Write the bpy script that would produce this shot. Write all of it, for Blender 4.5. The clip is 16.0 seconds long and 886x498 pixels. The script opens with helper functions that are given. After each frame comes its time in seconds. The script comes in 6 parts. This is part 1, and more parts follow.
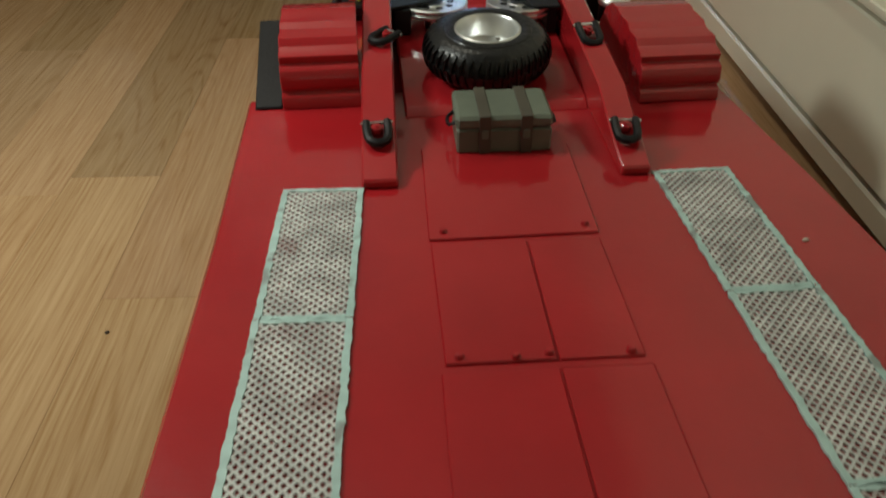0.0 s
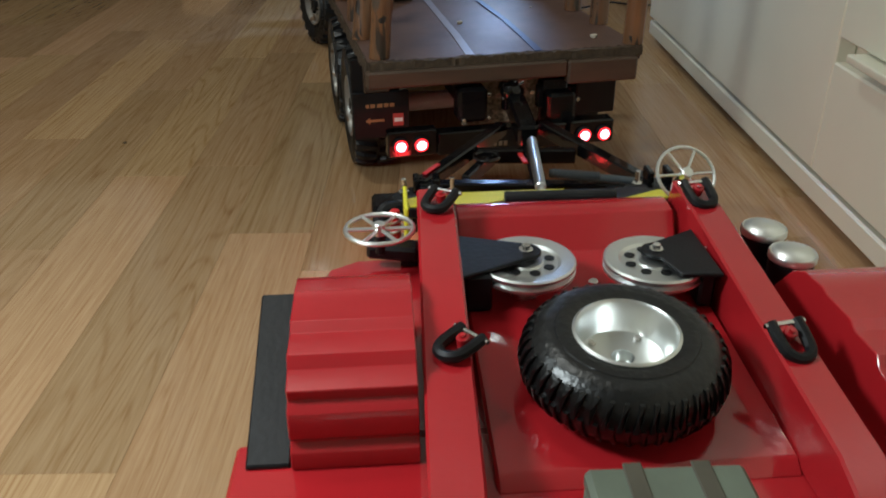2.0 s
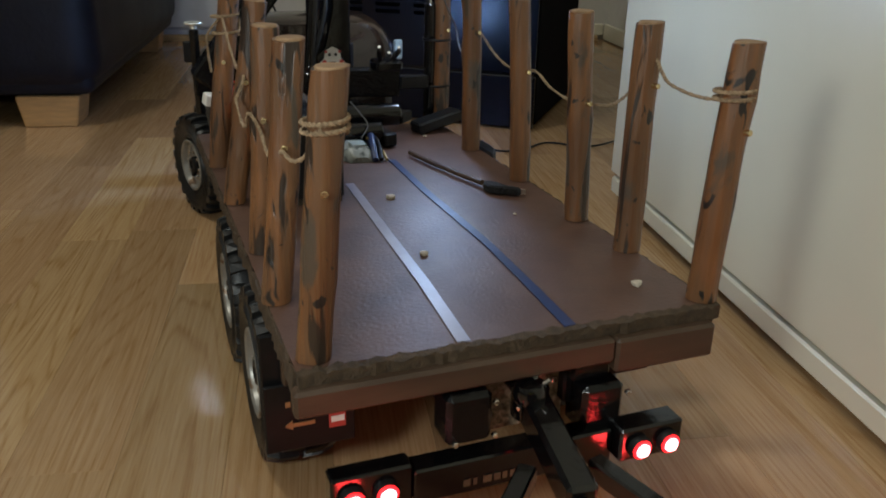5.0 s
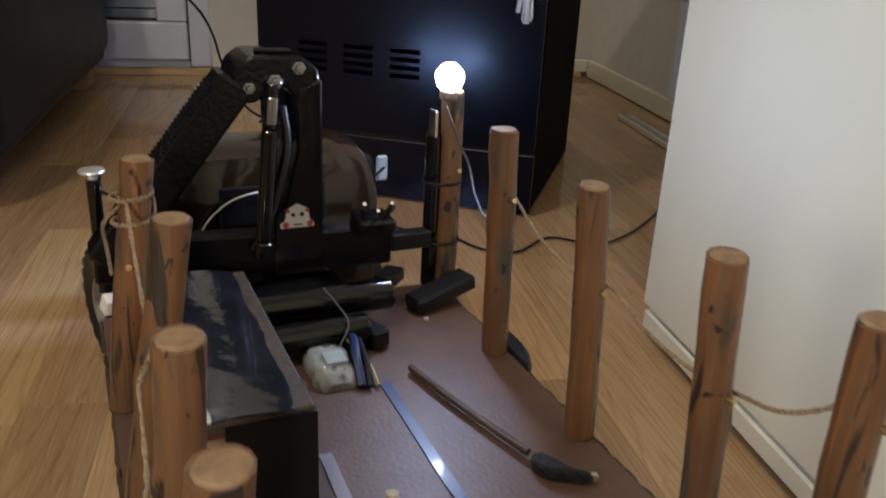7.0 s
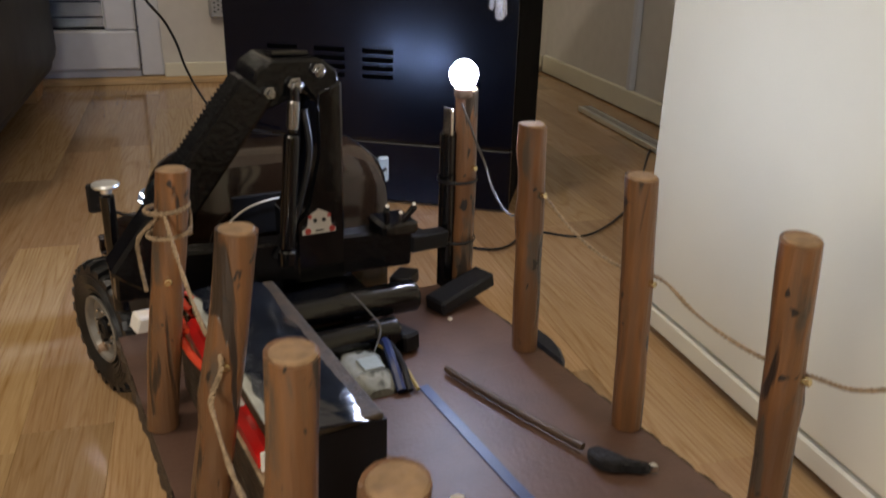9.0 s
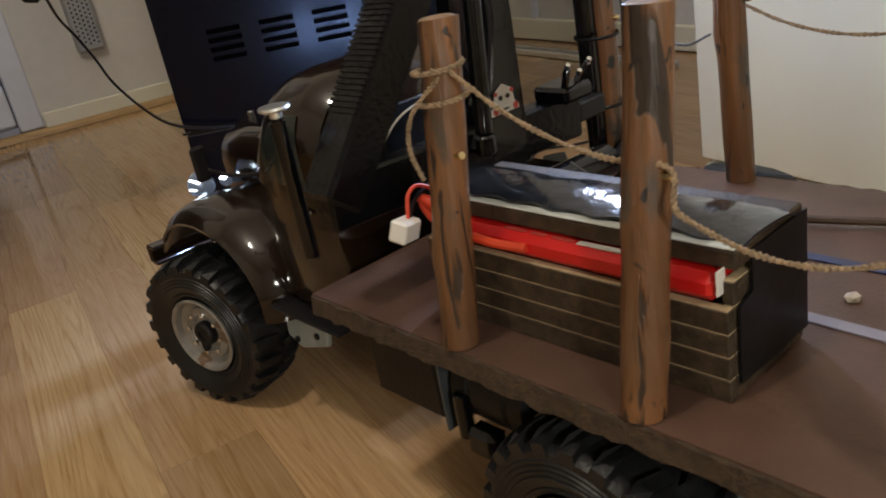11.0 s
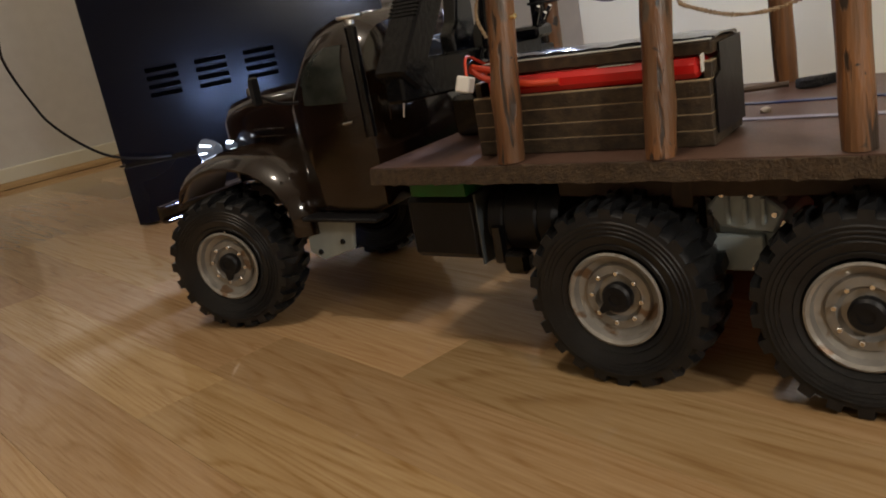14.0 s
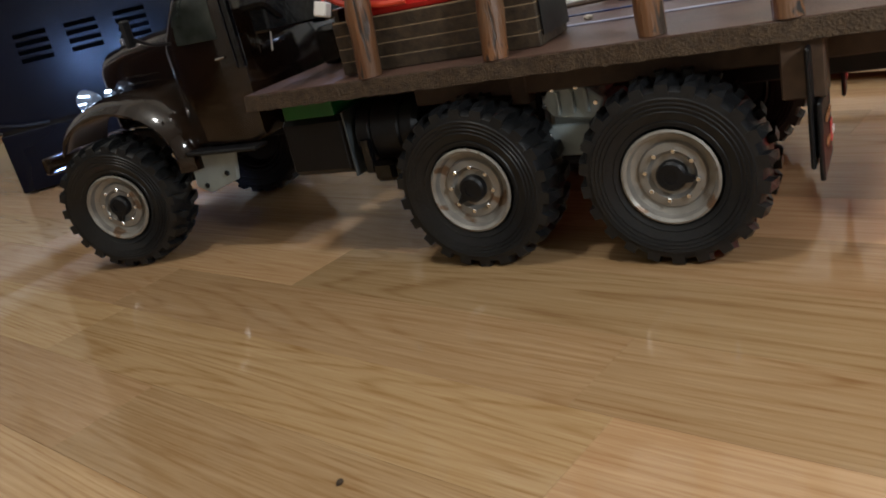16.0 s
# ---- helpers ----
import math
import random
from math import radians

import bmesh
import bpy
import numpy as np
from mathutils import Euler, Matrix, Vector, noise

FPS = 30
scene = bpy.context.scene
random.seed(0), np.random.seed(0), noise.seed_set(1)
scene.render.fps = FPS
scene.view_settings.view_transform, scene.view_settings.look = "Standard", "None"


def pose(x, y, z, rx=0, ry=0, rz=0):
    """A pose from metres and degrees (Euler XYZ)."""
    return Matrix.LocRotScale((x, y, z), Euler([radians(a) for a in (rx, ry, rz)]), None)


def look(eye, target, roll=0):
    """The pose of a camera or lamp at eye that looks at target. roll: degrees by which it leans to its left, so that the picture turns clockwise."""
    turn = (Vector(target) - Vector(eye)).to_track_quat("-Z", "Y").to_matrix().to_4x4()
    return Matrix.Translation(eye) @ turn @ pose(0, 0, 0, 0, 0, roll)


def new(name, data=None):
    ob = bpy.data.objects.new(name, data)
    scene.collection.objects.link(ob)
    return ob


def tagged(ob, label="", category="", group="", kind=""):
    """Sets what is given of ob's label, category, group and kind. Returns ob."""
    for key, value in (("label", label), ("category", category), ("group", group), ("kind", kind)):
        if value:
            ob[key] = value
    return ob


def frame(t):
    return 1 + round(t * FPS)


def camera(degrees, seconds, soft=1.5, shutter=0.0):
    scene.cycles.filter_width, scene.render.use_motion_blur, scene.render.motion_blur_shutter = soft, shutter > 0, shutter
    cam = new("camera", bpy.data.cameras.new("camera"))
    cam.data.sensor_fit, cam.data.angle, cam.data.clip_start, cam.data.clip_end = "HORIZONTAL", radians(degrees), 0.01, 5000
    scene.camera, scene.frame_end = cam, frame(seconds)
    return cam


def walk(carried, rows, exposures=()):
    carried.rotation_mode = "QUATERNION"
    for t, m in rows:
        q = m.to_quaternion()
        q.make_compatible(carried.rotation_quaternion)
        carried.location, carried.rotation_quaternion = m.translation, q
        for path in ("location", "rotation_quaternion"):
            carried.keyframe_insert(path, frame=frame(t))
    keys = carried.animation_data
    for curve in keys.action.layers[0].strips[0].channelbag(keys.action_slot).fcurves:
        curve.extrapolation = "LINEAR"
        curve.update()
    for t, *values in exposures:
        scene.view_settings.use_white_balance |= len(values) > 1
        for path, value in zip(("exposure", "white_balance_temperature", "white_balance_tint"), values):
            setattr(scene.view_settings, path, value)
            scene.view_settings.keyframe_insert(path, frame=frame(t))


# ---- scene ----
cam = camera(56.0, 16.0, soft=1.8, shutter=0.3)
PATH = [
    (0, (-0.2048, -0.8124, 0.3022), (-0.0111, -0.0201, -0.2763), -0.26),
    (0.5, (-0.1913, -0.7626, 0.3083), (0.0020, 0.0526, -0.2378), -0.15),
    (1, (-0.1900, -0.7086, 0.3081), (-0.0072, 0.1258, -0.2119), -0.22),
    (1.5, (-0.1951, -0.6487, 0.2984), (-0.0192, 0.2030, -0.1953), -0.48),
    (2, (-0.1870, -0.6055, 0.2930), (0.0047, 0.2573, -0.1749), -0.32),
    (2.5, (-0.1736, -0.5628, 0.2858), (0.0383, 0.3076, -0.1586), -0.04),
    (3, (-0.1749, -0.5081, 0.2816), (0.0487, 0.3712, -0.1390), -0.33),
    (3.5, (-0.1707, -0.4566, 0.2856), (0.0735, 0.4267, -0.1147), 0.28),
    (4, (-0.1710, -0.4072, 0.2943), (0.0937, 0.4826, -0.0774), 0.74),
    (4.2, (-0.1695, -0.3921, 0.2987), (0.1055, 0.4962, -0.0692), 0.62),
    (6.3, (-0.1194, -0.1534, 0.3351), (0.2825, 0.6744, -0.0563), 3.04),
    (6.5, (-0.1100, -0.1302, 0.3429), (0.2876, 0.7001, -0.0475), 2.98),
    (7, (-0.1092, -0.0736, 0.3651), (0.2750, 0.7688, -0.0125), 2.80),
    (7.5, (-0.1115, -0.0353, 0.3846), (0.2680, 0.8169, 0.0244), 2.37),
    (8, (-0.1154, -0.0215, 0.4013), (0.2709, 0.8337, 0.0556), 2.40),
    (8.5, (-0.1267, -0.0342, 0.3896), (0.2844, 0.8077, 0.0399), 2.21),
    (9, (-0.1483, -0.0498, 0.3618), (0.2939, 0.7644, -0.0144), 1.46),
    (9.5, (-0.1730, -0.0313, 0.3169), (0.2881, 0.7553, -0.0939), -0.68),
    (10, (-0.1939, 0.0297, 0.3050), (0.3042, 0.7914, -0.1095), -4.67),
    (10.2, (-0.2090, 0.0527, 0.2988), (0.3028, 0.8064, -0.1136), -6.54),
    (12.3, (-0.3835, 0.0857, 0.2912), (0.2793, 0.7470, -0.0601), -13.48),
    (12.5, (-0.3864, 0.0776, 0.2864), (0.2969, 0.7145, -0.0706), -13.13),
    (13, (-0.3963, 0.0750, 0.2844), (0.3624, 0.6462, -0.0290), -11.38),
    (13.5, (-0.4329, 0.0548, 0.2580), (0.3424, 0.6228, -0.0184), -9.16),
    (14, (-0.4947, 0.0606, 0.2249), (0.2560, 0.6550, -0.0634), -10.34),
    (14.5, (-0.5081, 0.0496, 0.2196), (0.2882, 0.5854, -0.0611), -10.65),
    (15, (-0.5344, 0.0375, 0.2166), (0.2745, 0.5395, -0.0893), -11.92),
    (15.5, (-0.5420, 0.0299, 0.2122), (0.2645, 0.5221, -0.1152), -12.72),
    (16, (-0.5449, 0.0125, 0.2033), (0.2504, 0.5084, -0.1455), -13.37),
]
walk(cam, [(t, look(eye, target, roll)) for t, eye, target, roll in PATH],
     exposures=[(0.0, 0.02, 6200, 3), (1.0, 0.14, 5800, 2), (2.5, 0.54, 5500, 4), (4.2, 0.50, 5600, 2), (6.5, 0.91, 6300, 11), (8.5, 0.90, 6500, 15), (9.5, 1.06, 6850, 15), (10.0, 1.06, 6450, 12), (12.5, 0.85, 6650, 14), (13.0, 0.85, 6350, 12), (14.0, 0.84, 6800, 16), (15.0, 0.96, 6300, 13), (16.0, 1.10, 5700, 11)])

# ---- world and lamps ----
ROOM = pose(0, 0, 0, 0, 0, -12)          # the room lies 12 degrees off the truck's line


def room(a, b, z=0.0):
    return ROOM @ Vector((a, b, z))


world = bpy.data.worlds.new("night")
scene.world = world
world.use_nodes = True
world.node_tree.nodes["Background"].inputs[0].default_value = (0.35, 0.45, 0.7, 1)
world.node_tree.nodes["Background"].inputs[1].default_value = 0.02


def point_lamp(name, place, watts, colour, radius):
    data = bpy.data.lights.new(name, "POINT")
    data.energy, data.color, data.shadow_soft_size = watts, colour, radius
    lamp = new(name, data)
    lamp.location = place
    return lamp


point_lamp("ceiling_light_bulb", room(-0.68, 0.30, 2.0), 17.5, (1.0, 0.91, 0.76), 0.05)
# fixed stand-in for the hand-held torch that moves with the camera
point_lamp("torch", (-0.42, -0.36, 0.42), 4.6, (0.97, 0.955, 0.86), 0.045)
point_lamp("led_light", (0.098, 0.384, 0.272), 0.36, (0.36, 0.55, 1.0), 0.006)
for x in (-0.081, 0.0635):
    point_lamp("tail_light", (x, -0.058, 0.044), 0.035, (1.0, 0.03, 0.03), 0.006)
point_lamp("head_light", (-0.050, 0.651, 0.1345), 0.40, (0.34, 0.52, 1.0), 0.006)
point_lamp("head_light", (0.050, 0.651, 0.1345), 0.40, (0.34, 0.52, 1.0), 0.006)


# ---- materials ----
def material(name, colour, rough=0.5, metal=0.0, coat=0.0, spread=0.15, grain=40.0, stretch=(1, 1, 1), bump=0.0, fine=300.0,
             dark=None, patch=6.0, patch_at=0.62, emit=None, power=0.0, vary=0.0, glass=0.0, rough_spread=0.12, shine=0.5):
    """Base colour with fine grain, larger worn patches and a little relief, in metres of the object's own space."""
    mat = bpy.data.materials.new(name)
    mat.use_nodes = True
    tree = mat.node_tree
    node, link = tree.nodes, tree.links
    shader = node["Principled BSDF"]
    put = shader.inputs
    put["Roughness"].default_value, put["Metallic"].default_value = rough, metal
    put["Coat Weight"].default_value, put["Coat Roughness"].default_value = coat, 0.06
    put["Transmission Weight"].default_value = glass
    put["Specular IOR Level"].default_value = shine
    if emit:
        put["Base Color"].default_value = (*colour, 1)
        put["Emission Color"].default_value, put["Emission Strength"].default_value = (*emit, 1), power
        return mat
    coords, mapping = node.new("ShaderNodeTexCoord"), node.new("ShaderNodeMapping")
    mapping.inputs["Scale"].default_value = stretch
    link.new(coords.outputs["Object"], mapping.inputs["Vector"])
    info = node.new("ShaderNodeObjectInfo")
    shift = node.new("ShaderNodeVectorMath")
    shift.operation = "MULTIPLY_ADD"
    link.new(info.outputs["Random"], shift.inputs[0])
    shift.inputs[1].default_value = (7.0, 13.0, 3.0)
    link.new(mapping.outputs["Vector"], shift.inputs[2])
    small, large = node.new("ShaderNodeTexNoise"), node.new("ShaderNodeTexNoise")
    for tex, scale, detail in ((small, grain, 6), (large, patch, 3)):
        tex.inputs["Scale"].default_value, tex.inputs["Detail"].default_value = scale, detail
        link.new(shift.outputs[0], tex.inputs["Vector"])
    ramp = node.new("ShaderNodeValToRGB")
    low, high = [max(0.0, c * (1 - spread)) for c in colour], [min(1.0, c * (1 + spread)) for c in colour]
    ramp.color_ramp.elements[0].position, ramp.color_ramp.elements[1].position = 0.32, 0.68
    ramp.color_ramp.elements[0].color, ramp.color_ramp.elements[1].color = (*low, 1), (*high, 1)
    link.new(small.outputs["Fac"], ramp.inputs["Fac"])
    colour_out = ramp.outputs["Color"]
    if dark:
        edge = node.new("ShaderNodeValToRGB")
        edge.color_ramp.elements[0].position, edge.color_ramp.elements[1].position = patch_at, patch_at + 0.05
        link.new(large.outputs["Fac"], edge.inputs["Fac"])
        mix = node.new("ShaderNodeMix")
        mix.data_type = "RGBA"
        link.new(edge.outputs["Color"], mix.inputs["Factor"])
        link.new(colour_out, mix.inputs["A"])
        mix.inputs["B"].default_value = (*dark, 1)
        colour_out = mix.outputs["Result"]
    if vary:
        hsv, span = node.new("ShaderNodeHueSaturation"), node.new("ShaderNodeMapRange")
        span.inputs["To Min"].default_value, span.inputs["To Max"].default_value = 1 - vary, 1 + vary
        link.new(info.outputs["Random"], span.inputs["Value"])
        link.new(span.outputs["Result"], hsv.inputs["Value"])
        link.new(colour_out, hsv.inputs["Color"])
        colour_out = hsv.outputs["Color"]
    link.new(colour_out, put["Base Color"])
    wear = node.new("ShaderNodeMapRange")
    wear.inputs["To Min"].default_value, wear.inputs["To Max"].default_value = max(0.02, rough - rough_spread), min(1.0, rough + rough_spread)
    link.new(large.outputs["Fac"], wear.inputs["Value"])
    link.new(wear.outputs["Result"], put["Roughness"])
    if bump:
        relief, tiny = node.new("ShaderNodeBump"), node.new("ShaderNodeTexNoise")
        tiny.inputs["Scale"].default_value, tiny.inputs["Detail"].default_value = fine, 4
        link.new(shift.outputs[0], tiny.inputs["Vector"])
        relief.inputs["Strength"].default_value, relief.inputs["Distance"].default_value = bump, 0.002
        link.new(tiny.outputs["Fac"], relief.inputs["Height"])
        link.new(relief.outputs["Normal"], put["Normal"])
    return mat


def laminate():
    """Oak strips: long grain, pores, cathedral arches and a slight tone of its own for every strip."""
    mat = bpy.data.materials.new("oak_laminate")
    mat.use_nodes = True
    tree = mat.node_tree
    node, link = tree.nodes, tree.links
    put = node["Principled BSDF"].inputs

    def maths(kind, a, b=0.0):
        n = node.new("ShaderNodeMath")
        n.operation = kind
        for k, v in enumerate((a, b)):
            if isinstance(v, (int, float)):
                n.inputs[k].default_value = v
            else:
                link.new(v, n.inputs[k])
        return n.outputs[0]

    coords, info, island = node.new("ShaderNodeTexCoord"), node.new("ShaderNodeObjectInfo"), node.new("ShaderNodeNewGeometry")
    one = maths("FRACT", maths("ADD", info.outputs["Random"], island.outputs["Random Per Island"]))
    shift = node.new("ShaderNodeVectorMath")
    shift.operation = "MULTIPLY_ADD"
    link.new(one, shift.inputs[0])
    shift.inputs[1].default_value = (3.1, 17.0, 5.0)
    link.new(coords.outputs["Object"], shift.inputs[2])

    def noise(scale, detail, rough=0.5, distortion=0.0):
        place, tex = node.new("ShaderNodeMapping"), node.new("ShaderNodeTexNoise")
        place.inputs["Scale"].default_value = scale
        link.new(shift.outputs[0], place.inputs["Vector"])
        link.new(place.outputs[0], tex.inputs["Vector"])
        tex.inputs["Scale"].default_value, tex.inputs["Detail"].default_value = 1.0, detail
        tex.inputs["Roughness"].default_value, tex.inputs["Distortion"].default_value = rough, distortion
        return tex.outputs["Fac"]

    fine = noise((430, 11, 1), 4, 0.64)
    pores = noise((1000, 34, 1), 2)
    broad = noise((60, 1.6, 1), 2)
    arch = noise((20, 1.3, 1), 1.0, 0.35)
    breaks = noise((90, 22, 1), 3)
    second = maths("FRACT", maths("MULTIPLY", one, 7.31))
    rings = maths("SINE", maths("MULTIPLY", maths("ADD", arch, maths("MULTIPLY", fine, 0.016)), 150.0))
    lines = maths("POWER", maths("MULTIPLY_ADD", rings, 0.5), 5.0)
    lines.node.inputs[0].links[0].from_node.inputs[2].default_value = 0.5
    body = maths("ADD", maths("MULTIPLY", fine, 0.70), maths("ADD", maths("MULTIPLY", broad, 0.20), 0.08))
    dark = maths("ADD", maths("MULTIPLY", maths("GREATER_THAN", pores, 0.60), 0.075), maths("MULTIPLY", maths("MULTIPLY", lines, breaks), maths("ADD", 0.10, maths("MULTIPLY", second, 0.26))))
    tone = maths("SUBTRACT", body, dark)
    ramp = node.new("ShaderNodeValToRGB")
    ramp.color_ramp.elements[0].position, ramp.color_ramp.elements[1].position = 0.20, 0.66
    ramp.color_ramp.elements[0].color = (0.284, 0.152, 0.058, 1)
    ramp.color_ramp.elements[1].color = (0.470, 0.312, 0.164, 1)
    link.new(tone, ramp.inputs["Fac"])
    hsv, span = node.new("ShaderNodeHueSaturation"), node.new("ShaderNodeMapRange")
    span.inputs["To Min"].default_value, span.inputs["To Max"].default_value = 0.74, 1.17
    link.new(maths("FRACT", maths("MULTIPLY", one, 53.7)), span.inputs["Value"])
    link.new(span.outputs["Result"], hsv.inputs["Value"])
    link.new(ramp.outputs["Color"], hsv.inputs["Color"])
    link.new(maths("ADD", 0.494, maths("MULTIPLY", second, 0.012)), hsv.inputs["Hue"])
    link.new(hsv.outputs["Color"], put["Base Color"])
    relief = node.new("ShaderNodeBump")
    relief.inputs["Strength"].default_value, relief.inputs["Distance"].default_value = 0.16, 0.00010
    link.new(tone, relief.inputs["Height"])
    link.new(relief.outputs["Normal"], put["Normal"])
    gloss = node.new("ShaderNodeMapRange")
    gloss.inputs["To Min"].default_value, gloss.inputs["To Max"].default_value = 0.060, 0.105
    link.new(fine, gloss.inputs["Value"])
    link.new(gloss.outputs["Result"], put["Roughness"])
    return mat


def branch():
    """Varnished branch wood: warm streaks, long dark cracks and grey bark patches."""
    mat = bpy.data.materials.new("varnished_branch")
    mat.use_nodes = True
    tree = mat.node_tree
    node, link = tree.nodes, tree.links
    put = node["Principled BSDF"].inputs
    coords, info, shift = node.new("ShaderNodeTexCoord"), node.new("ShaderNodeObjectInfo"), node.new("ShaderNodeVectorMath")
    shift.operation = "MULTIPLY_ADD"
    link.new(info.outputs["Random"], shift.inputs[0])
    shift.inputs[1].default_value = (7.0, 13.0, 3.0)
    link.new(coords.outputs["Object"], shift.inputs[2])

    def noise(scale, detail, low, high, distortion=0.0):
        place, tex, span = node.new("ShaderNodeMapping"), node.new("ShaderNodeTexNoise"), node.new("ShaderNodeMapRange")
        place.inputs["Scale"].default_value = scale
        link.new(shift.outputs[0], place.inputs["Vector"])
        link.new(place.outputs[0], tex.inputs["Vector"])
        tex.inputs["Scale"].default_value, tex.inputs["Detail"].default_value, tex.inputs["Distortion"].default_value = 1.0, detail, distortion
        span.inputs["From Min"].default_value, span.inputs["From Max"].default_value = low, high
        link.new(tex.outputs["Fac"], span.inputs["Value"])
        return span.outputs["Result"]

    def blend(fac, a, b):
        mix = node.new("ShaderNodeMix")
        mix.data_type = "RGBA"
        link.new(fac, mix.inputs["Factor"])
        for v, k in ((a, "A"), (b, "B")):
            if isinstance(v, tuple):
                mix.inputs[k].default_value = (*v, 1)
            else:
                link.new(v, mix.inputs[k])
        return mix.outputs["Result"]

    streak = noise((260, 260, 16), 4, 0.32, 0.70)
    tone = noise((45, 45, 14), 2, 0.35, 0.65)
    crack = noise((120, 120, 13), 3, 0.585, 0.630, 0.7)
    patch = noise((55, 55, 20), 5, 0.60, 0.66, 0.5)
    knot = noise((95, 95, 60), 2, 0.645, 0.675, 0.9)
    wood = blend(tone, (0.110, 0.044, 0.016), (0.240, 0.102, 0.036))
    wood = blend(streak, wood, (0.130, 0.068, 0.033))
    wood = blend(patch, wood, (0.075, 0.054, 0.038))
    wood = blend(crack, wood, (0.030, 0.019, 0.013))
    wood = blend(knot, wood, (0.014, 0.011, 0.010))
    link.new(wood, put["Base Color"])
    put["Roughness"].default_value, put["Coat Weight"].default_value, put["Coat Roughness"].default_value = 0.42, 0.22, 0.18
    relief = node.new("ShaderNodeBump")
    relief.inputs["Strength"].default_value, relief.inputs["Distance"].default_value = 0.5, 0.0012
    relief.invert = True
    both = node.new("ShaderNodeMath")
    both.operation = "ADD"
    link.new(crack, both.inputs[0])
    link.new(streak, both.inputs[1])
    link.new(both.outputs[0], relief.inputs["Height"])
    link.new(relief.outputs["Normal"], put["Normal"])
    return mat


OAK = laminate()
WALL = material("wall_paint", (0.62, 0.60, 0.55), 0.7, spread=0.03, bump=0.15, fine=220)
CEIL = material("ceiling_paint", (0.75, 0.74, 0.70), 0.8, spread=0.02)
CABINET = material("white_foil", (0.73, 0.703, 0.560), 0.36, rough_spread=0.02, spread=0.02, grain=15, bump=0.03, fine=500)
PLASTIC_W = material("white_plastic", (0.62, 0.64, 0.68), 0.35, spread=0.03)
RED = material("red_gloss_paint", (0.375, 0.0135, 0.0185), 0.13, coat=0.5, spread=0.10, grain=14, bump=0.18, fine=70, rough_spread=0.11)
RED_BRIGHT = material("red_shrink_wrap", (0.55, 0.012, 0.010), 0.35, spread=0.05)
MESHGREY = material("mint_grey_mesh", (0.42, 0.58, 0.54), 0.55, spread=0.15, grain=120, dark=(0.26, 0.30, 0.28), patch=50, patch_at=0.60)
MESHPALE = material("pale_grey_mesh", (0.56, 0.56, 0.53), 0.55, spread=0.25, grain=90, dark=(0.40, 0.34, 0.32), patch=30, patch_at=0.60)
BLACK = material("black_plastic", (0.005, 0.005, 0.006), 0.45, spread=0.3, grain=80, bump=0.1, fine=400, shine=0.30)
BLACK_GLOSS = material("black_gloss_paint", (0.0030, 0.0030, 0.0035), 0.14, coat=0.3, spread=0.2, bump=0.12, fine=150, shine=0.35)
PRINTED = material("black_printed_plastic", (0.0035, 0.0035, 0.0042), 0.20, spread=0.3, bump=0.22, fine=300, shine=0.28)
RUBBER = material("tyre_rubber", (0.0090, 0.0094, 0.0102), 0.38, spread=0.3, grain=60, bump=0.15, fine=500, shine=0.40)
STEEL = material("bare_steel", (0.62, 0.60, 0.57), 0.28, metal=1.0, spread=0.10, grain=60, bump=0.08, fine=300)
RIMPAINT = material("worn_silver_rim", (0.29, 0.275, 0.250), 0.36, metal=0.45, spread=0.16, grain=90, bump=0.1, dark=(0.16, 0.10, 0.060), patch=60, patch_at=0.61)
ALU = material("turned_aluminium", (0.84, 0.86, 0.85), 0.34, metal=1.0, spread=0.05, bump=0.05)
CHROME = material("chrome", (0.8, 0.8, 0.8), 0.10, metal=1.0, spread=0.02)
CASEGREY = material("light_grey_casting", (0.30, 0.345, 0.345), 0.32, spread=0.12, grain=60, bump=0.15)
BROWN = material("brown_gloss_paint", (0.0128, 0.0066, 0.0035), 0.13, coat=0.4, spread=0.08, grain=30, bump=0.06, fine=120, shine=0.4)
DECK = material("brown_hardboard", (0.094, 0.050, 0.035), 0.46, spread=0.14, grain=50, bump=0.14, fine=450, dark=(0.078, 0.039, 0.026), patch=12, patch_at=0.60)
FIBRE = material("raw_fibreboard_edge", (0.060, 0.038, 0.020), 0.85, spread=0.32, grain=260, bump=0.8, fine=700)
BEAM = material("brown_stained_beam", (0.054, 0.031, 0.017), 0.55, spread=0.2, stretch=(1, 8, 8), grain=20, bump=0.2)
STAKE = branch()
STAKE_END = material("sawn_branch_end", (0.26, 0.165, 0.088), 0.7, spread=0.25, grain=200, bump=0.3)
ROPE = material("hemp_twine", (0.300, 0.215, 0.130), 0.9, spread=0.35, grain=500, bump=0.6, fine=900)
CARDBOARD = material("glued_fibre_slats", (0.042, 0.027, 0.014), 0.6, spread=0.50, grain=170, bump=0.35, fine=600)
PALE = material("pale_ply_line", (0.42, 0.32, 0.19), 0.7, spread=0.2, grain=120)
OLIVE = material("grey_green_paint", (0.125, 0.145, 0.108), 0.5, spread=0.14, grain=40, bump=0.12)
OLIVE_DARK = material("dark_olive_strap", (0.070, 0.062, 0.044), 0.55, spread=0.15)
YELLOW = material("yellow_vinyl", (0.72, 0.66, 0.03), 0.38, spread=0.04)
BLUETAPE = material("blue_tape", (0.013, 0.027, 0.105), 0.38, coat=0.2, spread=0.2, grain=60, bump=0.1, fine=90)
# the blue LED's cast is put into this pale tape's colour
WHITETAPE = material("pale_tape_led_tint", (0.27, 0.255, 0.32), 0.40, spread=0.10, grain=60)
GREEN = material("green_plastic", (0.007, 0.120, 0.020), 0.4, spread=0.1)
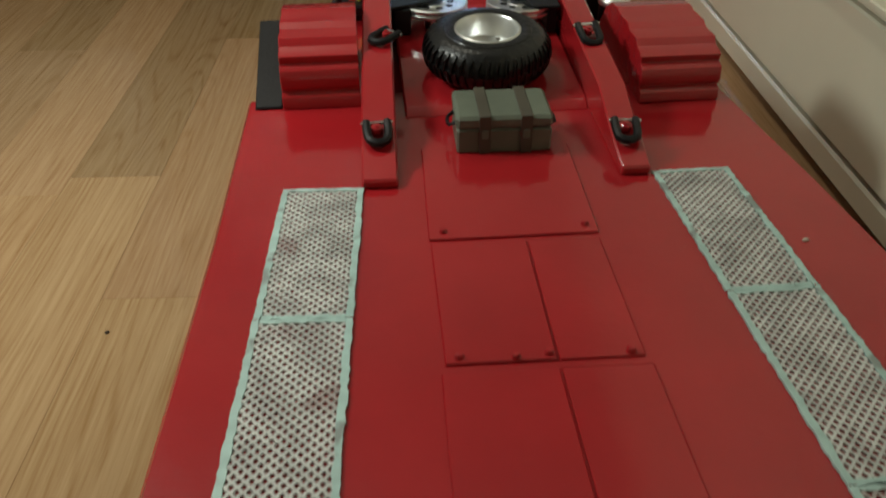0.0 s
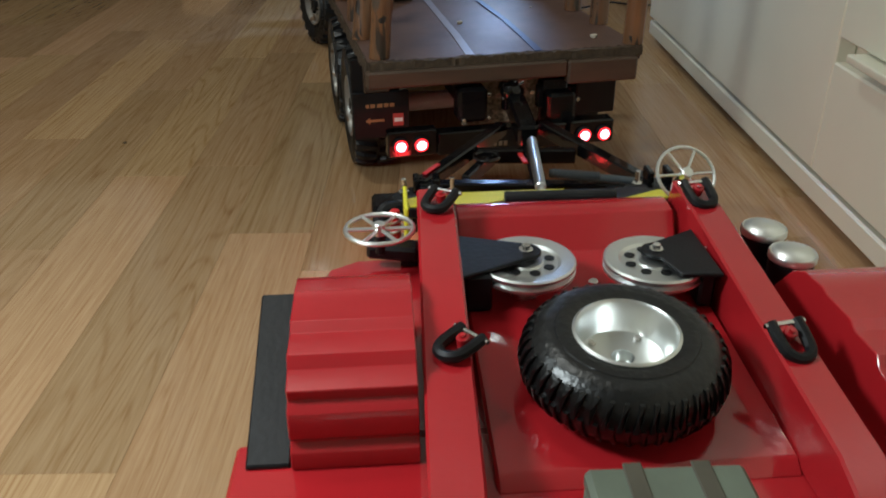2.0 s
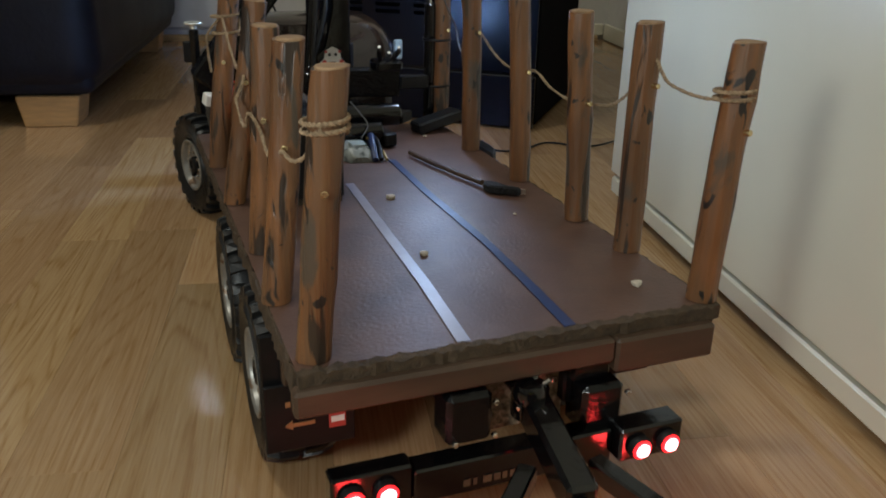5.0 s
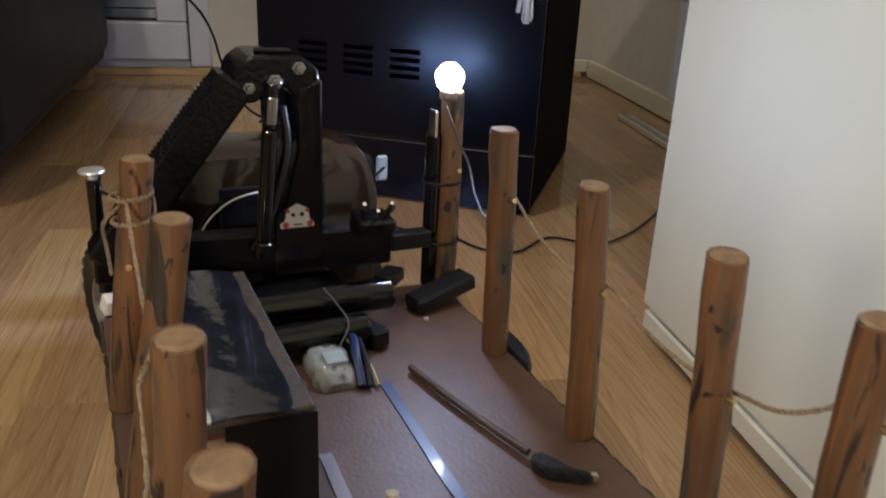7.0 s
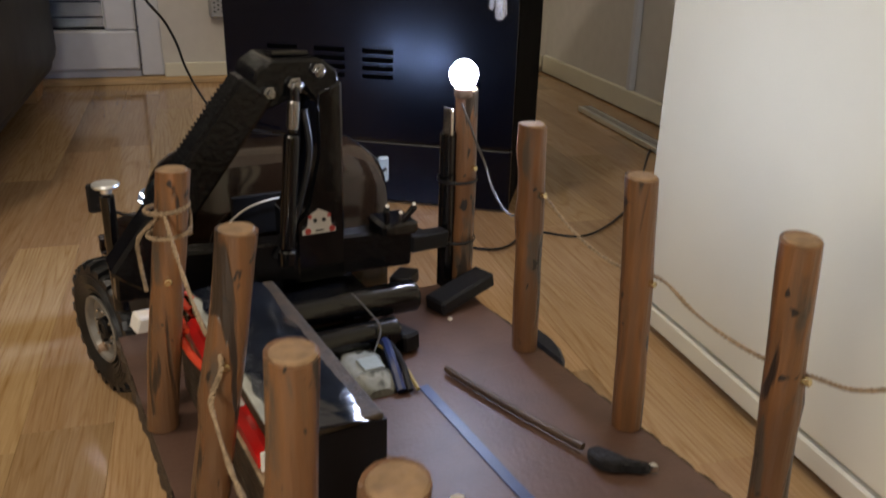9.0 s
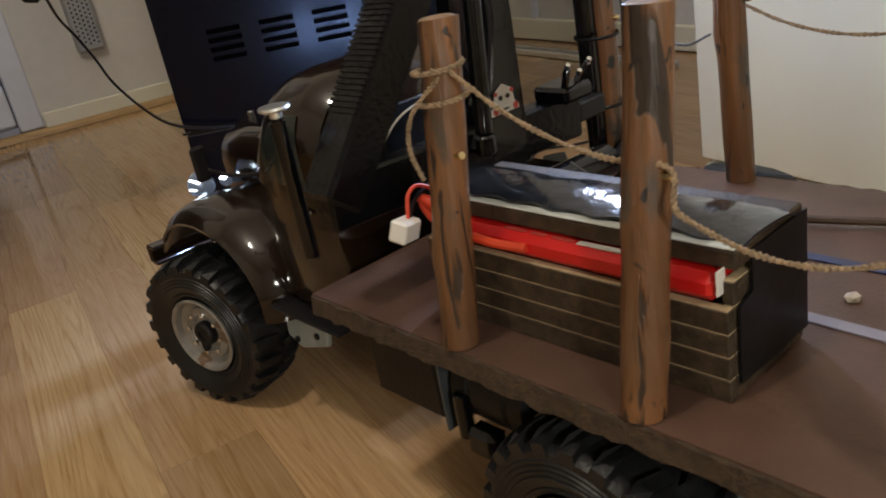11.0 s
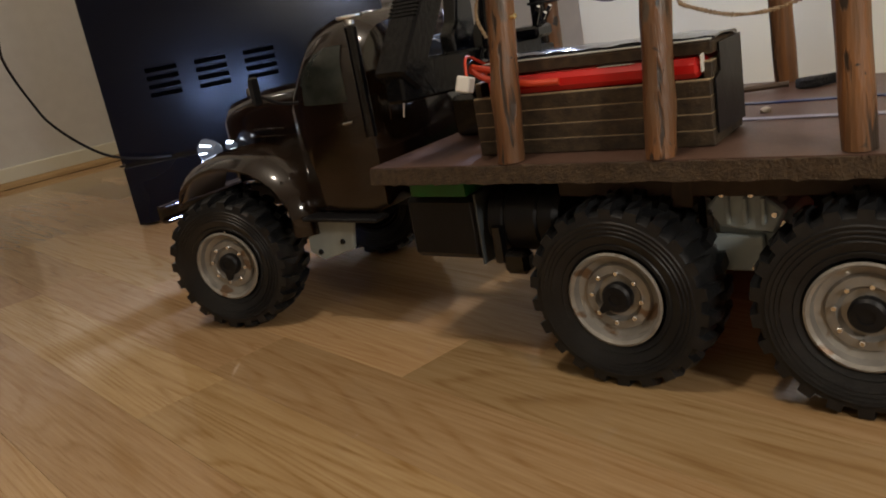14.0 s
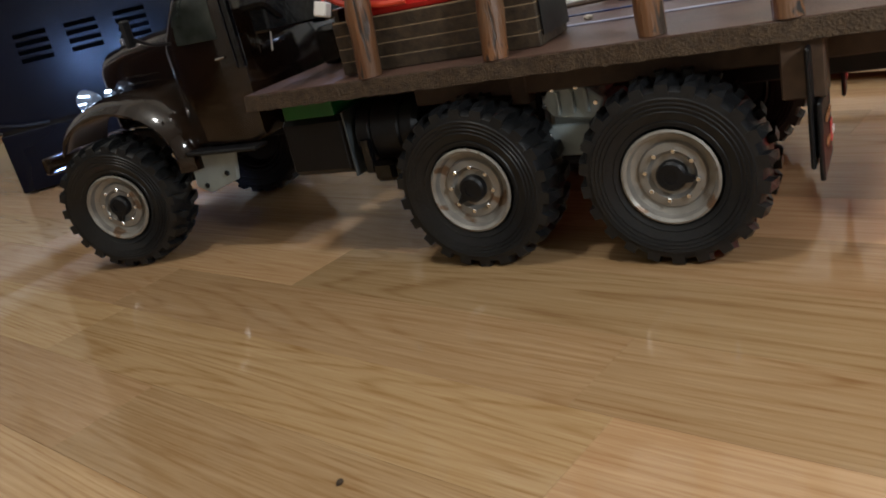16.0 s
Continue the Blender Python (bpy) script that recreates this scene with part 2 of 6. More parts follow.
CLEAR = material("clear_plastic_wrap", (0.55, 0.58, 0.55), 0.18, spread=0.06, bump=0.5, fine=70)
FOIL = material("dark_blue_film", (0.010, 0.013, 0.020), 0.09, coat=0.5, spread=0.4, grain=60, bump=0.42, fine=95)
SMOKE = material("smoked_window", (0.030, 0.036, 0.032), 0.06, spread=0.4, grain=60)
NAVY = material("dark_navy_leather", (0.0055, 0.007, 0.014), 0.52, spread=0.2, grain=30, bump=0.3, fine=160, shine=0.25)
BEECH = material("beech_foot", (0.42, 0.24, 0.09), 0.4, spread=0.15, stretch=(1, 1, 6), grain=30)
CASE = material("black_blue_metal", (0.0014, 0.0020, 0.0056), 0.24, spread=0.15, grain=20, bump=0.05, shine=0.24)
TRIM = material("oak_quarter_round", (0.42, 0.27, 0.12), 0.45, spread=0.15, stretch=(1, 10, 10), grain=20)
SHUTTER = material("grey_shutter_slat", (0.30, 0.29, 0.27), 0.5, spread=0.1)
GREYMETAL = material("perforated_grey_metal", (0.36, 0.36, 0.35), 0.4, metal=0.3, spread=0.1)
ORANGE = material("orange_red_wire", (0.60, 0.055, 0.020), 0.4, spread=0.1)
PAPER = material("sticker_paper", (0.70, 0.68, 0.64), 0.45, spread=0.05)
STICKER_RED = material("sticker_red", (0.42, 0.05, 0.04), 0.45, spread=0.1)
STICKER_DARK = material("sticker_black", (0.02, 0.02, 0.02), 0.45, spread=0.1)
AMBER = material("amber_print", (0.30, 0.13, 0.05), 0.5, spread=0.1)
STONE = material("pale_crumb", (0.50, 0.44, 0.36), 0.8, spread=0.2, grain=300)
RUBBER_WET = material("shiny_black_rubber", (0.006, 0.006, 0.006), 0.30, spread=0.3, grain=60, bump=0.3, fine=300)
GREYTUBE = material("ridged_grey_plastic", (0.050, 0.058, 0.062), 0.35, spread=0.2, grain=80)
MESHPLATE = material("perforated_brown_metal", (0.300, 0.225, 0.160), 0.45, metal=0.2, spread=0.65, grain=420, bump=0.6, fine=420)
WRAP = material("crumpled_clear_wrap", (0.33, 0.35, 0.33), 0.08, coat=0.5, spread=0.35, grain=70, bump=0.7, fine=110, dark=(0.08, 0.09, 0.085), patch=60, patch_at=0.55)
FILMBLACK = material("black_tape_film", (0.005, 0.005, 0.006), 0.36, spread=0.3, grain=60, bump=0.3, fine=45, shine=0.3)
# shade inside the louvre slots, put into a near-black dull colour
SHADE = material("slot_shade_black", (0.0012, 0.0012, 0.0016), 0.80, spread=0.2, shine=0.08)
FUZZ = material("fuzzy_black_cloth", (0.010, 0.010, 0.012), 0.85, spread=0.6, grain=400, bump=1.0, fine=420)
YELLOWWIRE = material("yellow_brown_wire", (0.34, 0.25, 0.07), 0.4, spread=0.15)
BRASS = material("brass_nail", (0.78, 0.64, 0.36), 0.24, metal=1.0, spread=0.1)
LAMPWIRE = material("grey_lamp_wire", (0.075, 0.070, 0.065), 0.5, spread=0.15)
DARKSTEEL = material("dull_dark_steel", (0.30, 0.30, 0.30), 0.22, metal=1.0, spread=0.15)
LED = material("white_led", (1, 1, 1), 0.4, emit=(0.80, 0.87, 1.0), power=60.0)
REDLED = material("red_led", (0.6, 0.02, 0.02), 0.4, emit=(1.0, 0.008, 0.012), power=2.2)
REDCORE = material("red_led_core", (1, 0.5, 0.5), 0.4, emit=(1.0, 0.36, 0.38), power=4.5)
HEADGLOW = material("lit_clear_bowl", (0.16, 0.18, 0.22), 0.12, emit=(0.40, 0.62, 1.0), power=0.03)
HEADLED = material("headlight_led", (1, 1, 1), 0.3, emit=(0.72, 0.88, 1.0), power=5.0)


# ---- shapes ----
def box(x0, x1, y0, y1, z0, z1, bevel=0.0, into=None):
    bm = into or bmesh.new()
    fresh = bmesh.ops.create_cube(bm, size=1.0, matrix=Matrix.LocRotScale(((x0 + x1) / 2, (y0 + y1) / 2, (z0 + z1) / 2), None, (x1 - x0, y1 - y0, z1 - z0)))
    if bevel:
        edges = {e for v in fresh["verts"] for e in v.link_edges}
        bmesh.ops.bevel(bm, geom=list(edges), offset=bevel, segments=4 if bevel > 0.01 else 1, affect="EDGES", profile=0.5)
    return bm


def lathe(profile, n=32, axis="z", centre=(0, 0, 0), into=None):
    """Turns rows of (radius, height) round an axis."""
    bm = into or bmesh.new()
    turn = {"z": Matrix(), "x": Matrix.Rotation(radians(90), 4, "Y"), "y": Matrix.Rotation(radians(-90), 4, "X")}[axis]
    m = Matrix.Translation(centre) @ turn
    rings = []
    for r, h in profile:
        if r < 1e-6:
            rings.append([bm.verts.new(m @ Vector((0, 0, h)))])
        else:
            rings.append([bm.verts.new(m @ Vector((r * math.cos(2 * math.pi * k / n), r * math.sin(2 * math.pi * k / n), h))) for k in range(n)])
    for a, b in zip(rings, rings[1:]):
        for k in range(n):
            k2 = (k + 1) % n
            if len(a) == 1 and len(b) > 1:
                bm.faces.new((a[0], b[k2], b[k]))
            elif len(b) == 1 and len(a) > 1:
                bm.faces.new((a[k], a[k2], b[0]))
            elif len(a) > 1:
                bm.faces.new((a[k], a[k2], b[k2], b[k]))
    return bm


def rod(p, q, r, n=12, r2=None, into=None, bevel=True):
    """A round bar from p to q."""
    p, q = Vector(p), Vector(q)
    bm = bmesh.new()
    length = (q - p).length
    r2 = r if r2 is None else r2
    c = min(r, r2) * 0.18 if bevel else 0.0
    rows = [(0, 0), (r - c, 0), (r, c), (r2, length - c), (r2 - c, length), (0, length)]
    lathe(rows, n, into=bm)
    bm.transform(Matrix.Translation(p) @ (q - p).to_track_quat("Z", "Y").to_matrix().to_4x4())
    if into:
        return join(into, bm)
    return bm


def join(into, bm):
    temp = bpy.data.meshes.new("t")
    bm.to_mesh(temp)
    into.from_mesh(temp)
    bpy.data.meshes.remove(temp)
    bm.free()
    return into


def bar(p, q, w, h, bevel=0.0006, up=(0, 0, 1), into=None):
    """A square bar from p to q, w wide and h high."""
    p, q = Vector(p), Vector(q)
    way = (q - p).normalized()
    side = way.cross(Vector(up)).normalized()
    top = side.cross(way)
    m = Matrix((side, way, top)).transposed().to_4x4()
    m.translation = (p + q) / 2
    bm = box(-w / 2, w / 2, -(q - p).length / 2, (q - p).length / 2, -h / 2, h / 2, bevel)
    bm.transform(m)
    if into:
        return join(into, bm)
    return bm


def prism(outline, d0, d1, axis="x", bevel=0.0, into=None):
    """A flat outline of (u, v) pushed out from d0 to d1 along an axis: x takes (y, z), y takes (x, z), z takes (x, y)."""
    bm = bmesh.new()
    spot = {"x": lambda u, v, d: (d, u, v), "y": lambda u, v, d: (u, d, v), "z": lambda u, v, d: (u, v, d)}[axis]
    a = [bm.verts.new(spot(u, v, d0)) for u, v in outline]
    b = [bm.verts.new(spot(u, v, d1)) for u, v in outline]
    bm.faces.new(a)
    bm.faces.new(b[::-1])
    for k in range(len(a)):
        k2 = (k + 1) % len(a)
        bm.faces.new((a[k2], a[k], b[k], b[k2]))
    bmesh.ops.recalc_face_normals(bm, faces=bm.faces)
    if bevel:
        bmesh.ops.bevel(bm, geom=[e for e in bm.edges if e.calc_face_angle(0) > 0.5], offset=bevel, segments=1, affect="EDGES", profile=0.5)
    if into:
        return join(into, bm)
    return bm


def spline(points, steps=6):
    pts = [Vector(p) for p in points]
    pts = [pts[0] * 2 - pts[1]] + pts + [pts[-1] * 2 - pts[-2]]
    out = []
    for i in range(1, len(pts) - 2):
        p0, p1, p2, p3 = pts[i - 1:i + 3]
        for k in range(steps):
            t = k / steps
            out.append(0.5 * (2 * p1 + (p2 - p0) * t + (2 * p0 - 5 * p1 + 4 * p2 - p3) * t * t + (3 * p1 - p0 - 3 * p2 + p3) * t ** 3))
    return out + [pts[-2]]


def tube(points, r, n=8, steps=6, smooth=True, into=None, closed=False):
    """A round cord along a line of points."""
    line = spline(points, steps) if smooth else [Vector(p) for p in points]
    bm = into or bmesh.new()
    rings, side = [], None
    for i, p in enumerate(line):
        way = (line[min(i + 1, len(line) - 1)] - line[max(i - 1, 0)]).normalized()
        if side is None:
            side = way.orthogonal().normalized()
        side = (side - way * side.dot(way)).normalized()
        other = way.cross(side)
        rings.append([bm.verts.new(p + r * (math.cos(2 * math.pi * k / n) * side + math.sin(2 * math.pi * k / n) * other)) for k in range(n)])
    for a, b in zip(rings, rings[1:]):
        for k in range(n):
            bm.faces.new((a[k], a[(k + 1) % n], b[(k + 1) % n], b[k]))
    if closed:
        for k in range(n):
            bm.faces.new((rings[-1][k], rings[-1][(k + 1) % n], rings[0][(k + 1) % n], rings[0][k]))
    else:
        bm.faces.new(rings[0][::-1])
        bm.faces.new(rings[-1])
    return bm


def twine(points, r, steps=10, pitch=0.0055):
    """Two-ply cord: two thin strands wound round one line."""
    line = spline(points, steps)
    bm = bmesh.new()
    for phase in (0.0, math.pi):
        run, strand = 0.0, []
        side = None
        for i, p in enumerate(line):
            way = (line[min(i + 1, len(line) - 1)] - line[max(i - 1, 0)]).normalized()
            if side is None:
                side = way.orthogonal().normalized()
            side = (side - way * side.dot(way)).normalized()
            if i:
                run += (p - line[i - 1]).length
            a = phase + 2 * math.pi * run / pitch
            strand.append(p + 0.55 * r * (math.cos(a) * side + math.sin(a) * way.cross(side)))
        tube(strand, r * 0.62, 5, smooth=False, into=bm)
    return bm


def mesh_from(name, bm, mat, flat=False):
    bmesh.ops.recalc_face_normals(bm, faces=bm.faces)
    data = bpy.data.meshes.new(name)
    bm.to_mesh(data)
    bm.free()
    data.materials.append(mat)
    if not flat:
        data.polygons.foreach_set("use_smooth", [True] * len(data.polygons))
        data.set_sharp_from_angle(angle=radians(32))
    return data


def thing(name, label, category, m=None, group="", kind=""):
    ob = tagged(new(name), label, category, group, kind)
    ob.empty_display_size = 0.02
    if m is not None:
        ob.matrix_basis = m
    return ob


def part(name, bm, mat, parent, label="", m=None, flat=False):
    ob = new(name, bm if isinstance(bm, bpy.types.Mesh) else mesh_from(name, bm, mat, flat))
    ob.parent = parent
    if m is not None:
        ob.matrix_basis = m
    if label:
        ob["label"] = label
    return ob


def single(name, bm, mat, label, category, m=None, group="", kind="", flat=False):
    """A thing that is one mesh."""
    ob = tagged(new(name, mesh_from(name, bm, mat, flat)), label, category, group, kind)
    if m is not None:
        ob.matrix_basis = m
    return ob


# ---- the room ----
def setting(name, bm, mat, label, category, flat=False):
    return single(name, bm, mat, label, category, ROOM, kind="structure", flat=flat)


A0, A1, B0, B1, TOP = -2.3, 0.685, -2.2, 1.845, 2.5
DOOR0, DOOR1, DOORTOP = -1.08, -0.208, 2.05
floor = setting("floor", box(A0, A1, B0, B1, -0.10, -0.008), BLACK, "oak strip laminate floor with a satin sheen", "floor")
setting("ceiling", box(A0, A1, B0, B1, TOP, TOP + 0.1), CEIL, "plain white painted ceiling", "ceiling")
back = bmesh.new()
box(DOOR1, A1 + 0.1, B1, B1 + 0.12, 0, TOP, into=back)
box(A0, DOOR0, B1, B1 + 0.12, 0, TOP, into=back)
box(DOOR0, DOOR1, B1, B1 + 0.12, DOORTOP, TOP, into=back)
setting("wall_back", back, WALL, "off-white painted wall beside the balcony door", "wall")
setting("wall_side", box(A1, A1 + 0.12, B0, B1, 0, TOP), WALL, "off-white painted wall with sockets", "wall")
setting("wall_far_side", box(A0 - 0.12, A0, B0, B1, 0, TOP), WALL, "off-white painted wall behind the sofa", "wall")
setting("wall_front", box(A0, A1, B0 - 0.12, B0, 0, TOP), WALL, "off-white painted wall across the room", "wall")
skirt = bmesh.new()
box(DOOR1 + 0.002, A1 - 0.012, B1 - 0.012, B1 - 0.001, 0.012, 0.042, 0.002, skirt)
box(A1 - 0.012, A1 - 0.001, 0.60, B1 - 0.013, 0.002, 0.042, 0.002, skirt)
setting("baseboard", skirt, CABINET, "low white skirting board along the wall", "baseboard")
setting("trim", prism([(B1 - 0.001, 0.001), (B1 - 0.024, 0.001), (B1 - 0.022, 0.008), (B1 - 0.016, 0.013), (B1 - 0.001, 0.014)], A0, A1 - 0.03, "x"), TRIM,
        "oak quarter-round strip at the foot of the wall", "trim")


def balcony_door():
    ob = thing("door_1", "closed white plastic balcony door with a lowered shutter behind its glass", "door", ROOM, kind="structure")
    y0, y1 = B1 - 0.004, B1 + 0.05
    surround = bmesh.new()
    box(DOOR1 - 0.045, DOOR1, y0, y1, 0.015, DOORTOP, 0.003, surround)
    box(DOOR0, DOOR0 + 0.045, y0, y1, 0.015, DOORTOP, 0.003, surround)
    box(DOOR0 + 0.046, DOOR1 - 0.046, y0, y1, DOORTOP - 0.045, DOORTOP, 0.003, surround)
    part("door_frame", surround, PLASTIC_W, ob)
    part("threshold", box(DOOR0 + 0.046, DOOR1 - 0.046, y0 + 0.004, y1, 0.002, 0.028, 0.003), PLASTIC_W, ob)
    s0, s1 = DOOR0 + 0.048, DOOR1 - 0.048
    leaf = bmesh.new()
    box(s0, s1, y0 - 0.012, y1, 0.031, 0.112, 0.004, leaf)
    box(s1 - 0.062, s1, y0 - 0.012, y1, 0.1125, DOORTOP - 0.048, 0.004, leaf)
    box(s0, s0 + 0.062, y0 - 0.012, y1, 0.1125, DOORTOP - 0.048, 0.004, leaf)
    part("door_leaf", leaf, PLASTIC_W, ob)
    glass = bpy.data.materials.new("window_glass")
    glass.use_nodes = True
    put = glass.node_tree.nodes["Principled BSDF"].inputs
    put["Transmission Weight"].default_value, put["Roughness"].default_value, put["IOR"].default_value = 1.0, 0.0, 1.5
    pane = part("pane", box(s0 + 0.063, s1 - 0.063, y0 + 0.012, y0 + 0.018, 0.113, DOORTOP - 0.05), glass, ob)
    inner = part("pane", box(s0 + 0.063, s1 - 0.063, y0 + 0.024, y0 + 0.030, 0.113, DOORTOP - 0.05), glass, ob)
    pane.visible_shadow = inner.visible_shadow = False
    part("gasket", box(s0 + 0.0625, s1 - 0.0625, y0 + 0.009, y0 + 0.0115, 0.1125, 0.118), BLACK, ob)
    slat = mesh_from("slat", prism([(0.0, 0.0), (0.006, 0.004), (0.008, 0.016), (0.006, 0.026), (0.0, 0.028), (0.003, 0.014)], s0 + 0.05, s1 - 0.05, "x"), SHUTTER)
    for k in range(60):
        part("slat", slat, SHUTTER, ob, m=pose(0, y0 + 0.040, 0.105 + 0.032 * k))


balcony_door()


def dresser():
    """The white chest of drawers along the wall."""
    ob = thing("white_dresser", "white foil-covered chest of drawers standing against the wall", "dresser", ROOM)
    f, b0, b1 = 0.2455, -1.25, 0.552
    part("body", box(f + 0.016, A1 - 0.014, b0, b1, 0.030, 0.80, 0.002), CABINET, ob)
    part("plinth", box(f + 0.001, A1 - 0.014, b0 + 0.002, b1 - 0.002, 0.010, 0.029, 0.002), CABINET, ob)
    # recessed black block, paints in the shadow gap below the plinth
    part("foot", box(f + 0.05, A1 - 0.05, b0 + 0.03, b1 - 0.03, 0.0, 0.0099), BLACK, ob)
    for lo, hi, z0, z1 in ((-0.0108, b1, 0.034, 0.80), (-1.25, -0.0112, 0.034, 0.122), (-1.25, -0.0112, 0.140, 0.40), (-1.25, -0.0112, 0.402, 0.80)):
        part("drawer_front", box(f, f + 0.0155, lo, hi, z0, z1, 0.0015), CABINET, ob)
    part("handle", prism([(f - 0.012, 0.1385), (f - 0.012, 0.1330), (f - 0.010, 0.1320), (f + 0.015, 0.1330), (f + 0.015, 0.1385)], -1.24, -0.052, "y", 0.0008), CABINET, ob,
         "pale projecting grip ledge")
    part("top", box(f - 0.004, A1 - 0.014, b0 - 0.002, b1 + 0.002, 0.801, 0.822, 0.002), CABINET, ob)


dresser()


def steel_cabinet():
    """Black metal cupboard, a little askew, with louvres and keys in its lock."""
    ob = thing("metal_cabinet", "black-blue lacquered metal cabinet with louvre slots and hanging keys", "cabinet",
               Matrix.Translation((0.1137, 1.0524, 0)) @ Matrix.Rotation(math.atan2(-0.6393, 0.7689), 4, "Z"))
    w, d = 0.386, 0.33
    slots = [(0.066 + 0.063 * k, 0.106 + 0.063 * k) for k in range(3)]
    front = bmesh.new()
    rows = [0.163, 0.1735, 0.184, 0.1945]
    zs = [0.0865] + [z for r in rows for z in (r, r + 0.0052)] + [0.72]
    xs = [0.008] + [x for s in slots for x in s] + [w]
    for j in range(len(zs) - 1):
        if j % 2 == 0:
            box(0.008, w, 0, 0.004, zs[j], zs[j + 1], into=front)
        else:
            for i in range(0, len(xs), 2):
                box(xs[i], xs[i + 1], 0, 0.004, zs[j], zs[j + 1], into=front)
    part("door", front, CASE, ob, flat=True)
    lip = mesh_from("louvre", prism([(0.0, 0.0), (-0.0016, 0.0004), (-0.0016, 0.0012), (0.0, 0.0018)], 0.0, 0.040, "x"), CASE)
    for s in slots:
        for r in rows:
            part("louvre", lip, CASE, ob, m=pose(s[0], 0, r + 0.0053))
    # darker than the door, so its slots read as shaded
    part("carcass", box(0.009, w - 0.001, 0.020, d, 0.003, 0.719, 0.003), SHADE, ob)
    part("drawer", box(0.008, w, 0, 0.011, 0.003, 0.082, 0.0015), CASE, ob)
    part("rail", box(0.004, w - 0.004, 0.001, 0.011, 0.083, 0.0858), BLACK_GLOSS, ob)
    lock = part("lock", rod((0.365, 0.0, 0.342), (0.365, -0.006, 0.342), 0.008), CHROME, ob)
    for k, (lean, length) in enumerate(((8, 0.05), (-4, 0.055))):
        part("key", join(box(-0.006, 0.006, -0.0125 - 0.003 * k, -0.011 - 0.003 * k, -0.03, 0.0, 0.001),
                         box(-0.003, 0.003, -0.0125 - 0.003 * k, -0.011 - 0.003 * k, -length - 0.03, -0.0301, 0.0008)), STEEL, lock,
             m=Matrix.Translation((0.365, 0, 0.335)) @ Matrix.Rotation(radians(lean), 4, "Y"))
    part("key_fob", box(0.360, 0.372, -0.018, -0.014, 0.245, 0.275, 0.003), STEEL, lock, "brown leather fob")


steel_cabinet()


def sofa():
    ob = thing("sofa", "dark navy leather sofa on low beech feet", "sofa", ROOM)
    a1 = -0.400
    part("base", box(-1.9, a1 - 0.012, 0.945, 1.74, 0.046, 0.22, 0.018), NAVY, ob)
    part("armrest", box(a1 - 0.21, a1, 0.93, 1.76, 0.052, 0.46, 0.045), NAVY, ob)
    part("seat_cushion", box(-1.88, a1 - 0.215, 0.925, 1.55, 0.225, 0.36, 0.03), NAVY, ob)
    part("backrest", box(-1.9, a1 - 0.215, 1.56, 1.76, 0.225, 0.66, 0.05), NAVY, ob)
    for a, b in ((-0.524, 0.951), (-0.52, 1.66), (-1.86, 0.951), (-1.86, 1.66)):
        part("foot", prism([(a + 0.006, 0.0), (a + 0.080, 0.0), (a + 0.088, 0.0455), (a - 0.002, 0.0455)], b, b + 0.07, "y", 0.002), BEECH, ob)


sofa()


